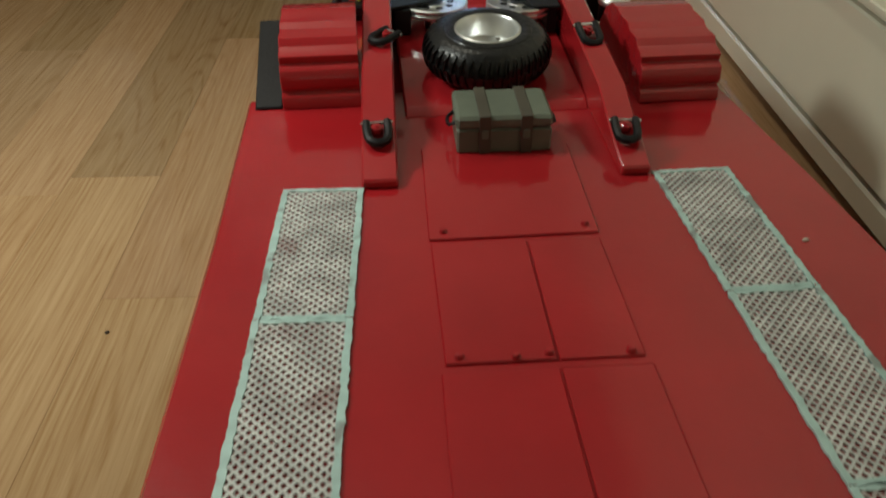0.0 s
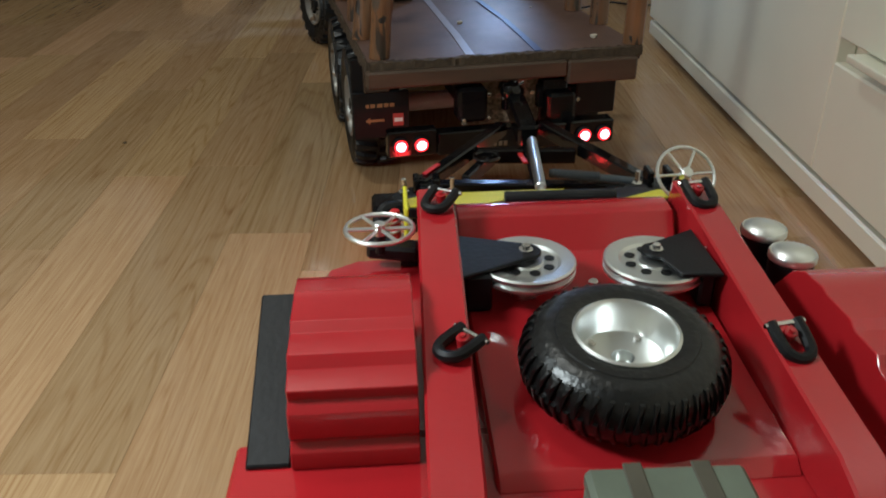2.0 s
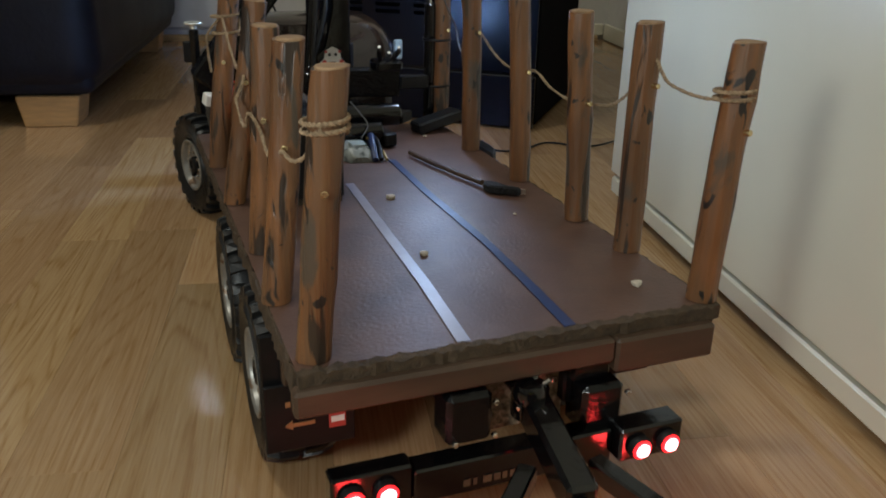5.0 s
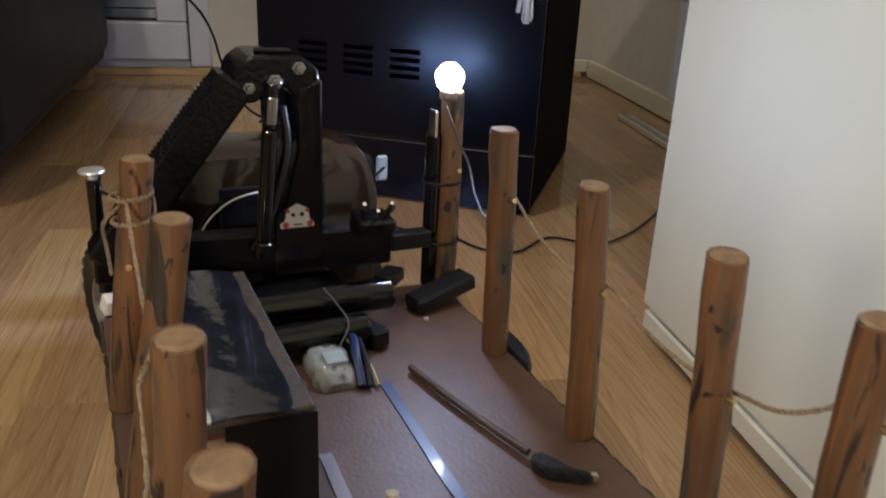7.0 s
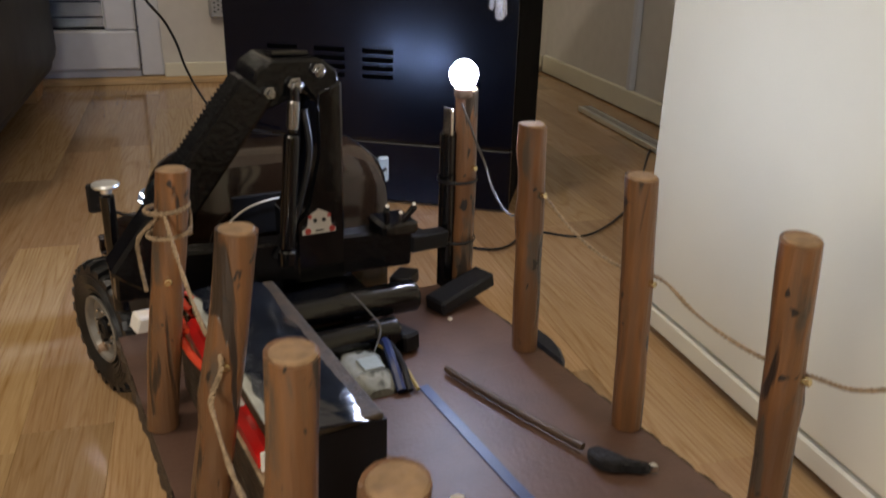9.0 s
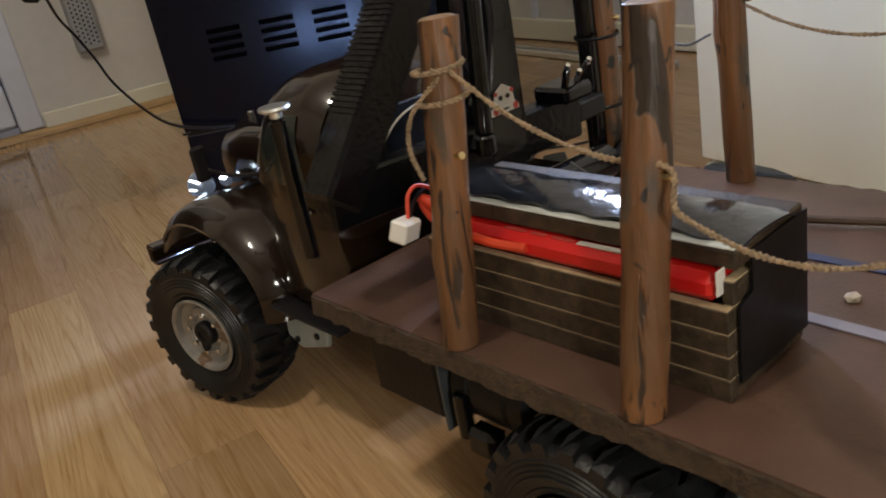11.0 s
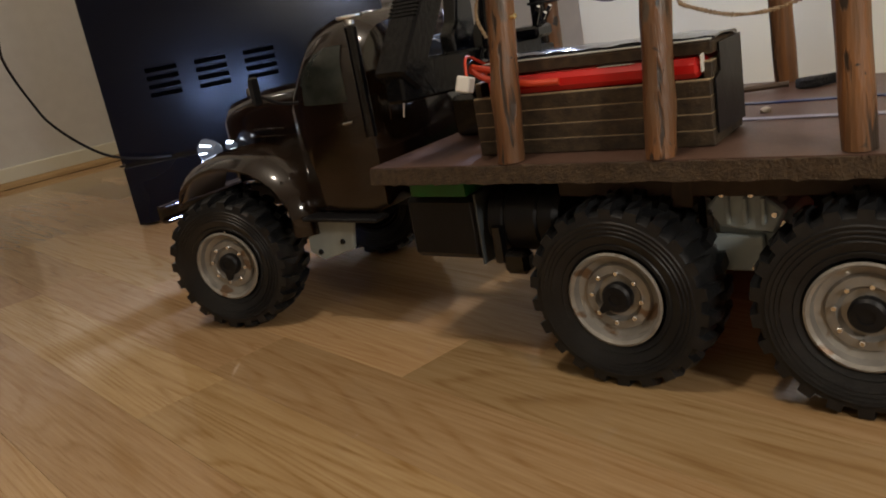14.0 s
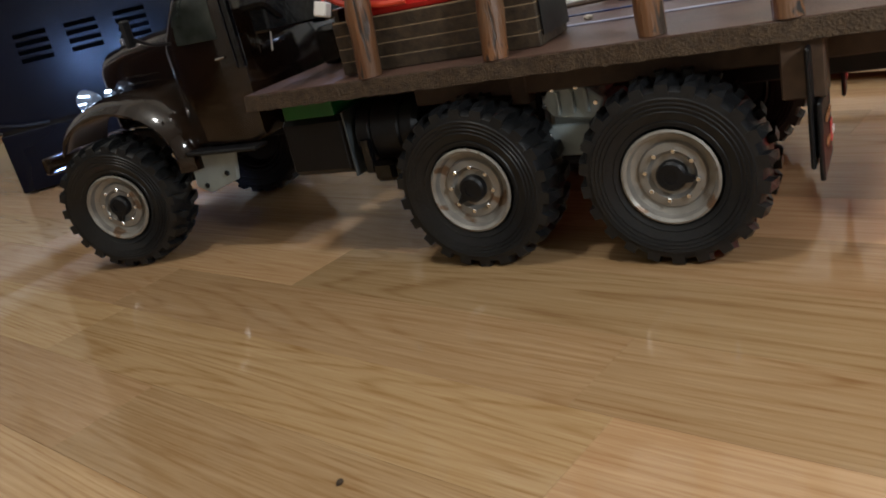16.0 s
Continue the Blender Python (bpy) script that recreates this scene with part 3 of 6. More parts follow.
def wall_bits():
    for b, z in ((1.656, 0.262), (1.412, 0.268)):
        ob = thing("wall_socket", "white wall socket plate with a dark recessed face", "socket", ROOM @ pose(A1 - 0.001, b, z), "sockets on the side wall")
        part("plate", box(-0.009, 0, -0.04, 0.04, -0.04, 0.04, 0.003), PLASTIC_W, ob)
        part("face", box(-0.0115, -0.0092, -0.021, 0.021, -0.022, 0.022, 0.001), BLACK, ob)
    single("cable_duct", box(A1 - 0.014, A1 - 0.001, 1.386, 1.402, 0.043, 0.226, 0.002), PLASTIC_W, "narrow white cable duct below the socket", "cable duct", ROOM)
    ob = thing("wall_vent", "grey perforated metal grille on the wall", "vent", ROOM @ pose(-0.105, B1, 0.0))
    part("frame", box(0.0, 0.055, -0.018, -0.001, 0.134, 0.44, 0.006), GREYMETAL, ob)
    hole = mesh_from("hole", rod((0, -0.0183, 0), (0, -0.0190, 0), 0.0022, 6, bevel=False), BLACK)
    for i in range(5):
        for k in range(22):
            part("hole", hole, BLACK, ob, m=pose(0.012 + 0.008 * i, 0, 0.15 + 0.009 * k + (0.0045 if i % 2 else 0)))
    # the metal strip lying along the far wall
    ob = thing("threshold_strip", "aluminium threshold strip lying on the floor", "metal strip", ROOM @ pose(0.588, 1.172, 0.0, 0, 0, -1))
    part("rail", box(-0.014, 0.014, -0.24, 0.24, 0.001, 0.010, 0.001), ALU, ob)
    part("groove", box(-0.005, 0.005, -0.238, 0.238, 0.0102, 0.0110), GREYMETAL, ob)
    ob = thing("power_adapter", "black power adapter hanging on its cable by the balcony door", "power adapter")
    part("housing", box(-0.012, 0.012, -0.010, 0.010, -0.034, 0.034, 0.006), BLACK, ob, m=Matrix.Translation((0.012, 1.063, 0.300)) @ pose(0, 0, 0, 0, 14, -12))
    part("cord", tube([(-0.03, 1.10, 0.72), (-0.012, 1.09, 0.55), (-0.002, 1.075, 0.42), (0.004, 1.065, 0.333)], 0.0018, 6), BLACK, ob)
    part("cord", tube([(0.021, 1.065, 0.267), (0.040, 1.107, 0.243), (0.064, 1.14, 0.215), (0.078, 1.143, 0.184), (0.083, 1.126, 0.156), (0.092, 1.086, 0.125), (0.104, 1.045, 0.103), (0.130, 1.018, 0.092),
                       (0.160, 0.996, 0.087)], 0.0018, 6), BLACK, ob)
    line = [(0.20, 0.90, 0.003), (0.24, 0.803, 0.003), (0.273, 0.803, 0.003), (0.300, 0.726, 0.003), (0.337, 0.701, 0.003), (0.398, 0.730, 0.003), (0.451, 0.693, 0.003), (0.564, 0.752, 0.003),
            (0.68, 0.86, 0.003), (0.794, 0.971, 0.003), (0.86, 1.0, 0.003)]
    part("cord", tube(line, 0.0014, 6), BLACK, ob)


wall_bits()


# ---- the model truck ----
DECK_Z = 0.129


def tyre_mesh(r, w, lugs, lug_h, bore):
    """A knobbly tyre round the x axis: ribbed walls, a crown and staggered blocks."""
    bm = bmesh.new()
    h = w / 2
    base = r - lug_h
    rows = [(bore, -h * 0.62), (bore + 0.10 * (base - bore), -h * 0.86), (bore + 0.22 * (base - bore), -h * 0.93), (bore + 0.24 * (base - bore), -h * 0.90),
            (bore + 0.46 * (base - bore), -h * 1.0), (bore + 0.48 * (base - bore), -h * 0.965), (bore + 0.56 * (base - bore), -h * 1.0), (bore + 0.58 * (base - bore), -h * 0.965),
            (bore + 0.66 * (base - bore), -h * 0.998), (bore + 0.68 * (base - bore), -h * 0.96), (bore + 0.76 * (base - bore), -h * 0.985), (bore + 0.78 * (base - bore), -h * 0.95),
            (bore + 0.90 * (base - bore), -h * 0.93), (base - 0.0006, -h * 0.80), (base, -h * 0.55)]
    rows = rows + [(a, -b) for a, b in rows[::-1]]
    lathe(rows + [rows[0]], 48, "x", into=bm)
    return bm


def block_mesh(r, w, lugs, lug_h, side, mat=None):
    """One tread block of that tyre, at its top."""
    h, base, block = w / 2, r - lug_h, bmesh.new()
    half = math.pi * r / lugs * 0.56
    outline = [(-half, 0.10 * h), (half * 0.2, 0.06 * h), (half, 0.62 * h), (half * 0.95, 0.955 * h), (-half * 0.75, 0.955 * h), (-half * 0.6, 0.55 * h)]
    low = [block.verts.new((side * v, u * 1.05, base - 0.003 - 0.001 * (v > 0.8 * h))) for u, v in outline]
    high = [block.verts.new((side * v * 0.985, u * 0.92, r - (0.0026 if v > 0.9 * h else 0.0))) for u, v in outline]
    block.faces.new(high)
    for i in range(6):
        block.faces.new((low[i], low[(i + 1) % 6], high[(i + 1) % 6], high[i]))
    return mesh_from("tread_block", block, mat or RUBBER, flat=True)


def tread(parent, blocks, lugs):
    for side, data in zip((-1, 1), blocks):
        for k in range(lugs):
            part("tread_block", data, RUBBER, parent, m=Matrix.Rotation(2 * math.pi * (k + (0.5 if side > 0 else 0)) / lugs, 4, "X"))


TYRE = mesh_from("tyre", tyre_mesh(0.0545, 0.042, 22, 0.0042, 0.0265), RUBBER)
BLOCKS = [block_mesh(0.0545, 0.042, 22, 0.0042, side) for side in (-1, 1)]
RIM = mesh_from("rim", lathe([(0.0265, -0.015), (0.0275, -0.0175), (0.0262, -0.0182), (0.0245, -0.0168), (0.0235, -0.0125), (0.0195, -0.0105), (0.0185, -0.0125), (0.0140, -0.0130),
                              (0.0120, -0.0105), (0.0, -0.0105)], 40, "x"), RIMPAINT)
RIM_BACK = mesh_from("rim_back", lathe([(0.0270, 0.016), (0.0255, 0.0165), (0.022, 0.006), (0.006, 0.004), (0.0, 0.004)], 32, "x"), BLACK)
HUB = mesh_from("hub_cap", join(lathe([(0.0086, -0.0106), (0.0086, -0.0150), (0.0072, -0.0166), (0.0040, -0.0168), (0.0040, -0.0158), (0.0, -0.0158)], 20, "x"),
                                prism([(-0.003, -0.0065), (0.003, -0.0065), (0.0012, -0.0125), (-0.0012, -0.0125)], -0.0165, -0.0125, "x")), BLACK)
NUT = mesh_from("lug_nut", rod((-0.0128, 0, 0), (-0.0154, 0, 0), 0.0015, 6), CHROME)


def wheel(parent, place, spin=0.0, flip=False, steer=0.0):
    m = Matrix.Translation(place) @ Matrix.Rotation(radians((180 if flip else 0) + steer), 4, "Z") @ Matrix.Rotation(radians(spin), 4, "X")
    tyre = part("wheel", TYRE, RUBBER, parent, "worn silver rim in a black knobbly tyre", m)
    tread(tyre, BLOCKS, 22)
    part("rim", RIM, RIMPAINT, tyre, m=pose(-0.0020, 0, 0))
    part("rim_back", RIM_BACK, BLACK, tyre)
    part("hub_cap", HUB, BLACK, tyre, m=pose(-0.0020, 0, 0))
    for k in range(8):
        part("lug_nut", NUT, CHROME, tyre, m=Matrix.Rotation(radians(45 * k), 4, "X") @ Matrix.Translation((-0.0020, 0, 0.0145)))


def ring_section(y, w, z0, z1, top, bottom, n=6):
    """A closed section across the truck: half width w, rounded by top and bottom radii."""
    pts = []
    for cx, cz, r, a0 in ((w - top, z1 - top, top, 0), (-(w - top), z1 - top, top, 90), (-(w - bottom), z0 + bottom, bottom, 180), (w - bottom, z0 + bottom, bottom, 270)):
        for k in range(n + 1):
            a = radians(a0 + 90 * k / n)
            pts.append(Vector((cx + r * math.cos(a), y, cz + r * math.sin(a))))
    return pts


def loft(sections, into=None):
    bm = into or bmesh.new()
    rings = [[bm.verts.new(p) for p in s] for s in sections]
    for a, b in zip(rings, rings[1:]):
        n = len(a)
        for k in range(n):
            bm.faces.new((a[k], a[(k + 1) % n], b[(k + 1) % n], b[k]))
    bm.faces.new(rings[0])
    bm.faces.new(rings[-1][::-1])
    return bm


truck = thing("model_truck", "brown six-wheeled model truck with a wooden stake bed", "model truck")

# running gear
for side in (-1, 1):
    for k, y in enumerate((0.130, 0.254)):
        wheel(truck, (side * 0.0915, y, 0.0520 if k else 0.0528), 50 if k else 280, side > 0)
    wheel(truck, (side * 0.0880, 0.588, 0.0535), 10, side > 0, steer=16)
for x in (-0.030, 0.030):
    part("chassis_rail", box(x - 0.005, x + 0.005, 0.0, 0.62, 0.082, 0.100, 0.001), BLACK, truck)
for y in (0.130, 0.254, 0.588):
    part("axle", rod((-0.078, y, 0.0525), (0.078, y, 0.0525), 0.0085, 14), CASEGREY if y < 0.5 else BLACK, truck)
    part("differential", lathe([(0.0, -0.016), (0.012, -0.014), (0.018, -0.006), (0.019, 0.004), (0.013, 0.014), (0.0, 0.017)], 20, "y", (0.012, y, 0.0535)), CASEGREY, truck)
part("gearbox", join(box(-0.068, 0.0, 0.168, 0.212, 0.056, 0.090, 0.004), box(-0.062, -0.010, 0.176, 0.202, 0.0905, 0.100, 0.003)), CASEGREY, truck, "light grey transfer case")
for y, z in ((0.175, 0.084), (0.205, 0.084), (0.175, 0.063), (0.205, 0.063)):
    part("screw", rod((-0.0685, y, z), (-0.0705, y, z), 0.0022, 8), CHROME, truck)
casing = part("gearbox_cover", join(prism([(0.172, 0.092), (0.186, 0.104), (0.204, 0.104), (0.212, 0.094), (0.206, 0.084), (0.178, 0.080)], -0.076, -0.0685, "x", 0.0012), box(-0.0735, -0.0685, 0.184, 0.214, 0.058, 0.078, 0.001)), CASEGREY, truck, "grey gear cover with silver screws")
for y, z in ((0.177, 0.091), (0.188, 0.1015), (0.203, 0.1015), (0.2095, 0.092), (0.188, 0.062), (0.209, 0.073)):
    part("screw", rod((-0.0760, y, z), (-0.0778, y, z), 0.0017, 8), CHROME, casing)
for y in (0.181, 0.190, 0.199):
    part("cooling_rib", box(-0.0790, -0.0762, y, y + 0.0022, 0.086, 0.100, 0.0004), CASEGREY, casing)
tag = part("link_plate", prism([(0.2185, 0.074), (0.2310, 0.074), (0.2325, 0.088), (0.2270, 0.0935), (0.2190, 0.091)], -0.0500, -0.0475, "x", 0.0006), PAPER, truck, "small white plastic link plate")
part("hole", rod((-0.0501, 0.2250, 0.0815), (-0.0506, 0.2250, 0.0815), 0.0026, 10, bevel=False), BLACK, tag)
part("hanger", box(-0.079, -0.066, 0.218, 0.230, 0.0945, 0.1187, 0.0012), BEAM, truck)
part("drive_shaft", rod((-0.005, 0.205, 0.070), (-0.005, 0.42, 0.078), 0.0045), BLACK, truck)
part("steering_plate", prism([(0.470, 0.086), (0.498, 0.088), (0.520, 0.078), (0.522, 0.056), (0.508, 0.050), (0.476, 0.060)], -0.074, -0.070, "x", 0.001), CASEGREY, truck, "pale grey side plate")
for y, z in ((0.509, 0.057), (0.484, 0.066)):
    part("screw", rod((-0.0742, y, z), (-0.0760, y, z), 0.0022, 8), BLACK, truck)
for y in (0.205, 0.222):
    part("shock", rod((-0.055, y, 0.070), (-0.055, y, 0.110), 0.0022), BLACK, truck)

# tanks and boxes hanging on the side
for side in (-1, 1):
    part("battery_box", box(min(side * 0.042, side * 0.088), max(side * 0.042, side * 0.088), 0.352, 0.408, 0.062, 0.104, 0.004), BLACK, truck)
    part("strap", box(min(side * 0.0405, side * 0.0895), max(side * 0.0405, side * 0.0895), 0.350, 0.3515, 0.060, 0.106, 0.0004), GREYTUBE, truck)
    part("fuel_tank", lathe([(0.0, -0.025), (0.019, -0.025), (0.022, -0.022), (0.022, -0.013), (0.0205, -0.012), (0.022, -0.010), (0.022, 0.010), (0.0205, 0.012), (0.022, 0.013), (0.022, 0.022),
                             (0.019, 0.025), (0.0, 0.025)], 28, "y", (side * 0.066, 0.322, 0.086)), BLACK, truck)
    part("fuel_pump", join(rod((side * 0.088, 0.338, 0.086), (side * 0.088, 0.338, 0.062), 0.004), box(min(side * 0.08, side * 0.092), max(side * 0.08, side * 0.092), 0.318, 0.336, 0.055, 0.070, 0.003)), BLACK_GLOSS, truck)
for y0, y1, w, z0 in ((0.356, 0.399, 0.0905, 0.1046), (0.300, 0.322, 0.084, 0.1130)):
    part("spacer_block", box(-w, w, y0, y1, z0, 0.1186, 0.0006), GREEN, truck, "bright green plastic spacer")

# the bed
deck = bmesh.new()
box(-0.109, 0.1045, -0.006, 0.288, 0.1188, DECK_Z, into=deck)
box(-0.109, -0.008, 0.2881, 0.412, 0.1188, DECK_Z, into=deck)
box(0.016, 0.1045, 0.2881, 0.400, 0.1188, DECK_Z, into=deck)
part("deck", deck, DECK, truck, "brown hardboard deck with a cut-out behind the cab", flat=True)


def ragged(x0, x1, y0, y1, z0, z1, n, along, seed):
    """A torn fibreboard edge."""
    rng = random.Random(seed)
    bm = bmesh.new()
    rows = []
    for k in range(n + 1):
        t = k / n
        row = []
        for u, v in ((0, 0), (1, 0), (1, 1), (0, 1)):
            j = rng.uniform(-0.0011, 0.0011)
            if along == "y":
                row.append(bm.verts.new((x0 + (x1 - x0) * u + j, y0 + (y1 - y0) * t, z0 + (z1 - z0) * v + rng.uniform(-0.0006, 0.0004))))
            else:
                row.append(bm.verts.new((x0 + (x1 - x0) * t, y0 + (y1 - y0) * u + j, z0 + (z1 - z0) * v + rng.uniform(-0.0012, 0.0006))))
        rows.append(row)
    for a, b in zip(rows, rows[1:]):
        for k in range(4):
            bm.faces.new((a[k], a[(k + 1) % 4], b[(k + 1) % 4], b[k]))
    bm.faces.new(rows[0])
    bm.faces.new(rows[-1])
    return bm


part("deck_edge", ragged(-0.1105, -0.1088, -0.006, 0.412, 0.1183, 0.1285, 90, "y", 1), FIBRE, truck, "frayed fibreboard edge")
part("deck_edge", ragged(0.1043, 0.1060, -0.006, 0.400, 0.1183, 0.1285, 90, "y", 2), FIBRE, truck, "frayed fibreboard edge")
part("deck_edge", ragged(-0.109, 0.1052, -0.011, -0.0055, 0.122, 0.1296, 70, "x", 3), FIBRE, truck, "frayed rear edge with glue")
part("rear_beam", join(box(-0.112, 0.0425, -0.0160, -0.007, 0.1105, 0.1235, 0.0016), box(0.0428, 0.0995, -0.0165, -0.007, 0.1045, 0.1228, 0.0016)), BEAM, truck)
for x in (-0.070, 0.070):
    part("bearer", box(x - 0.008, x + 0.008, 0.02, 0.298, 0.1008, 0.1186, 0.001), BEAM, truck)
for side in (-1, 1):
    part("bracket", box(min(side * 0.085, side * 0.106), max(side * 0.085, side * 0.106), 0.050, 0.071, 0.088, 0.1181, 0.001), BEAM, truck)
    part("mudflap", box(min(side * 0.080, side * 0.116), max(side * 0.080, side * 0.116), 0.0560, 0.0585, 0.054, 0.115, 0.001), BLACK, truck)
# two strips of tape along the deck
part("pale_tape", prism([(-0.0352, -0.0045), (-0.0288, -0.0055), (-0.0245, 0.060), (-0.0222, 0.13), (-0.0196, 0.200), (-0.0186, 0.238), (-0.0246, 0.238), (-0.0258, 0.200), (-0.0286, 0.13), (-0.0311, 0.06)], DECK_Z + 0.0003, DECK_Z + 0.0008, "z"), WHITETAPE, truck)
part("blue_tape", prism([(0.0186, -0.0065), (0.0248, -0.0060), (0.0272, 0.050), (0.0290, 0.10), (0.0284, 0.152), (0.0272, 0.20), (0.0282, 0.288), (0.0225, 0.288), (0.0216, 0.20), (0.0226, 0.152), (0.0236, 0.10), (0.0216, 0.05)], DECK_Z + 0.0003, DECK_Z + 0.0008, "z"), BLUETAPE, truck)


def stake(x, y, top, seed, r=0.0076, lean=(0, 0), nail=0.048):
    """A barked round stake, a little crooked, with nail and sawn end."""
    rng = random.Random(seed)
    bm = bmesh.new()
    rows, n = [], 14
    knots = [(rng.uniform(0, 6.28), rng.uniform(0.1, 0.9), rng.uniform(0.0006, 0.0013)) for _ in range(4)]
    for k in range(11):
        t = k / 10
        z = DECK_Z + 0.0004 + (top - DECK_Z) * t
        ring = []
        for i in range(n):
            a = 2 * math.pi * i / n
            bump = sum(s * math.exp(-((t - kt) / 0.06) ** 2 - (((a - ka + math.pi) % (2 * math.pi) - math.pi) / 0.6) ** 2) for ka, kt, s in knots)
            rr = r * (1 + 0.03 * math.sin(2 * a + seed) + 0.02 * math.sin(5 * t * 3 + seed)) + bump
            ring.append(bm.verts.new((x + lean[0] * t + rr * math.cos(a) + 0.0006 * math.sin(4 * t + seed), y + lean[1] * t + rr * math.sin(a), z + (0.0008 * math.sin(a + seed) if k == 10 else 0))))
        rows.append(ring)
    for a, b in zip(rows, rows[1:]):
        for i in range(n):
            bm.faces.new((a[i], a[(i + 1) % n], b[(i + 1) % n], b[i]))
    bm.faces.new(rows[0][::-1])
    bm.faces.new(rows[-1])
    ob = part("stake", bm, STAKE, truck, "varnished branch stake with dark bark marks")
    part("sawn_end", lathe([(0.0, top + 0.0011), (r * 0.82, top + 0.0011), (r * 0.9, top + 0.0004), (r * 0.9, top - 0.002)], 14, centre=(x + lean[0], y + lean[1], 0)), STAKE_END, ob)
    side = -1 if x < 0 else 1
    nx, ny = x + 0.62 * lean[0] + side * 0.0015, y + 0.62 * lean[1]
    part("nail", rod((nx, ny - r + 0.002, top - nail), (nx + side * 0.0006, ny - r - 0.0030, top - nail + 0.0005), 0.0016, 10), BRASS, ob)
    return ob


LEFT = [(-0.1030, 0.3105, 0.2548, 0.0155, -0.001), (-0.1030, 0.2225, 0.2565, 0.0205, 0.001), (-0.1000, 0.1325, 0.2525, 0.0095, 0.006), (-0.1045, 0.0650, 0.2545, 0.0150, 0.010), (-0.100, 0.003, 0.254, 0.012, -0.002)]
RIGHT = [(0.301, 0.259), (0.213, 0.256), (0.126, 0.257), (0.070, 0.257), (0.000, 0.257)]
for k, (x, y, top, dx, dy) in enumerate(LEFT):
    stake(x, y, top, 10 + k, lean=(dx, dy))
for k, (y, top) in enumerate(RIGHT):
    stake((0.0980, 0.1000, 0.0980, 0.1000, 0.1005)[k], y, top, 30 + k, lean=((-0.003, -0.006, -0.004, 0.004, 0.006)[k], (0.003, 0.003, 0.005, 0.005, 0.0)[k]), nail=(0.036, 0.048, 0.053, 0.032, 0.040)[k])
stake(0.103, 0.387, 0.262, 50, 0.0070)

# cab
cab = bmesh.new()
loft([ring_section(0.432, 0.066, 0.098, 0.206, 0.030, 0.004), ring_section(0.436, 0.072, 0.092, 0.215, 0.034, 0.004), ring_section(0.446, 0.0755, 0.088, 0.221, 0.036, 0.004),
      ring_section(0.470, 0.0765, 0.088, 0.223, 0.036, 0.004), ring_section(0.484, 0.0760, 0.088, 0.219, 0.034, 0.004), ring_section(0.493, 0.0750, 0.088, 0.208, 0.030, 0.004),
      ring_section(0.503, 0.0740, 0.088, 0.190, 0.022, 0.004), ring_section(0.511, 0.0700, 0.089, 0.181, 0.018, 0.004), ring_section(0.516, 0.060, 0.092, 0.176, 0.016, 0.004)], cab)
body = part("cab", cab, BROWN, truck, "glossy brown rounded cab")
hood = bmesh.new()
loft([ring_section(0.512, 0.046, 0.100, 0.182, 0.022, 0.004), ring_section(0.545, 0.042, 0.100, 0.180, 0.021, 0.004), ring_section(0.598, 0.037, 0.100, 0.175, 0.020, 0.004),
      ring_section(0.630, 0.034, 0.100, 0.169, 0.018, 0.004), ring_section(0.637, 0.031, 0.102, 0.164, 0.016, 0.004)], hood)
part("hood", hood, BROWN, body)
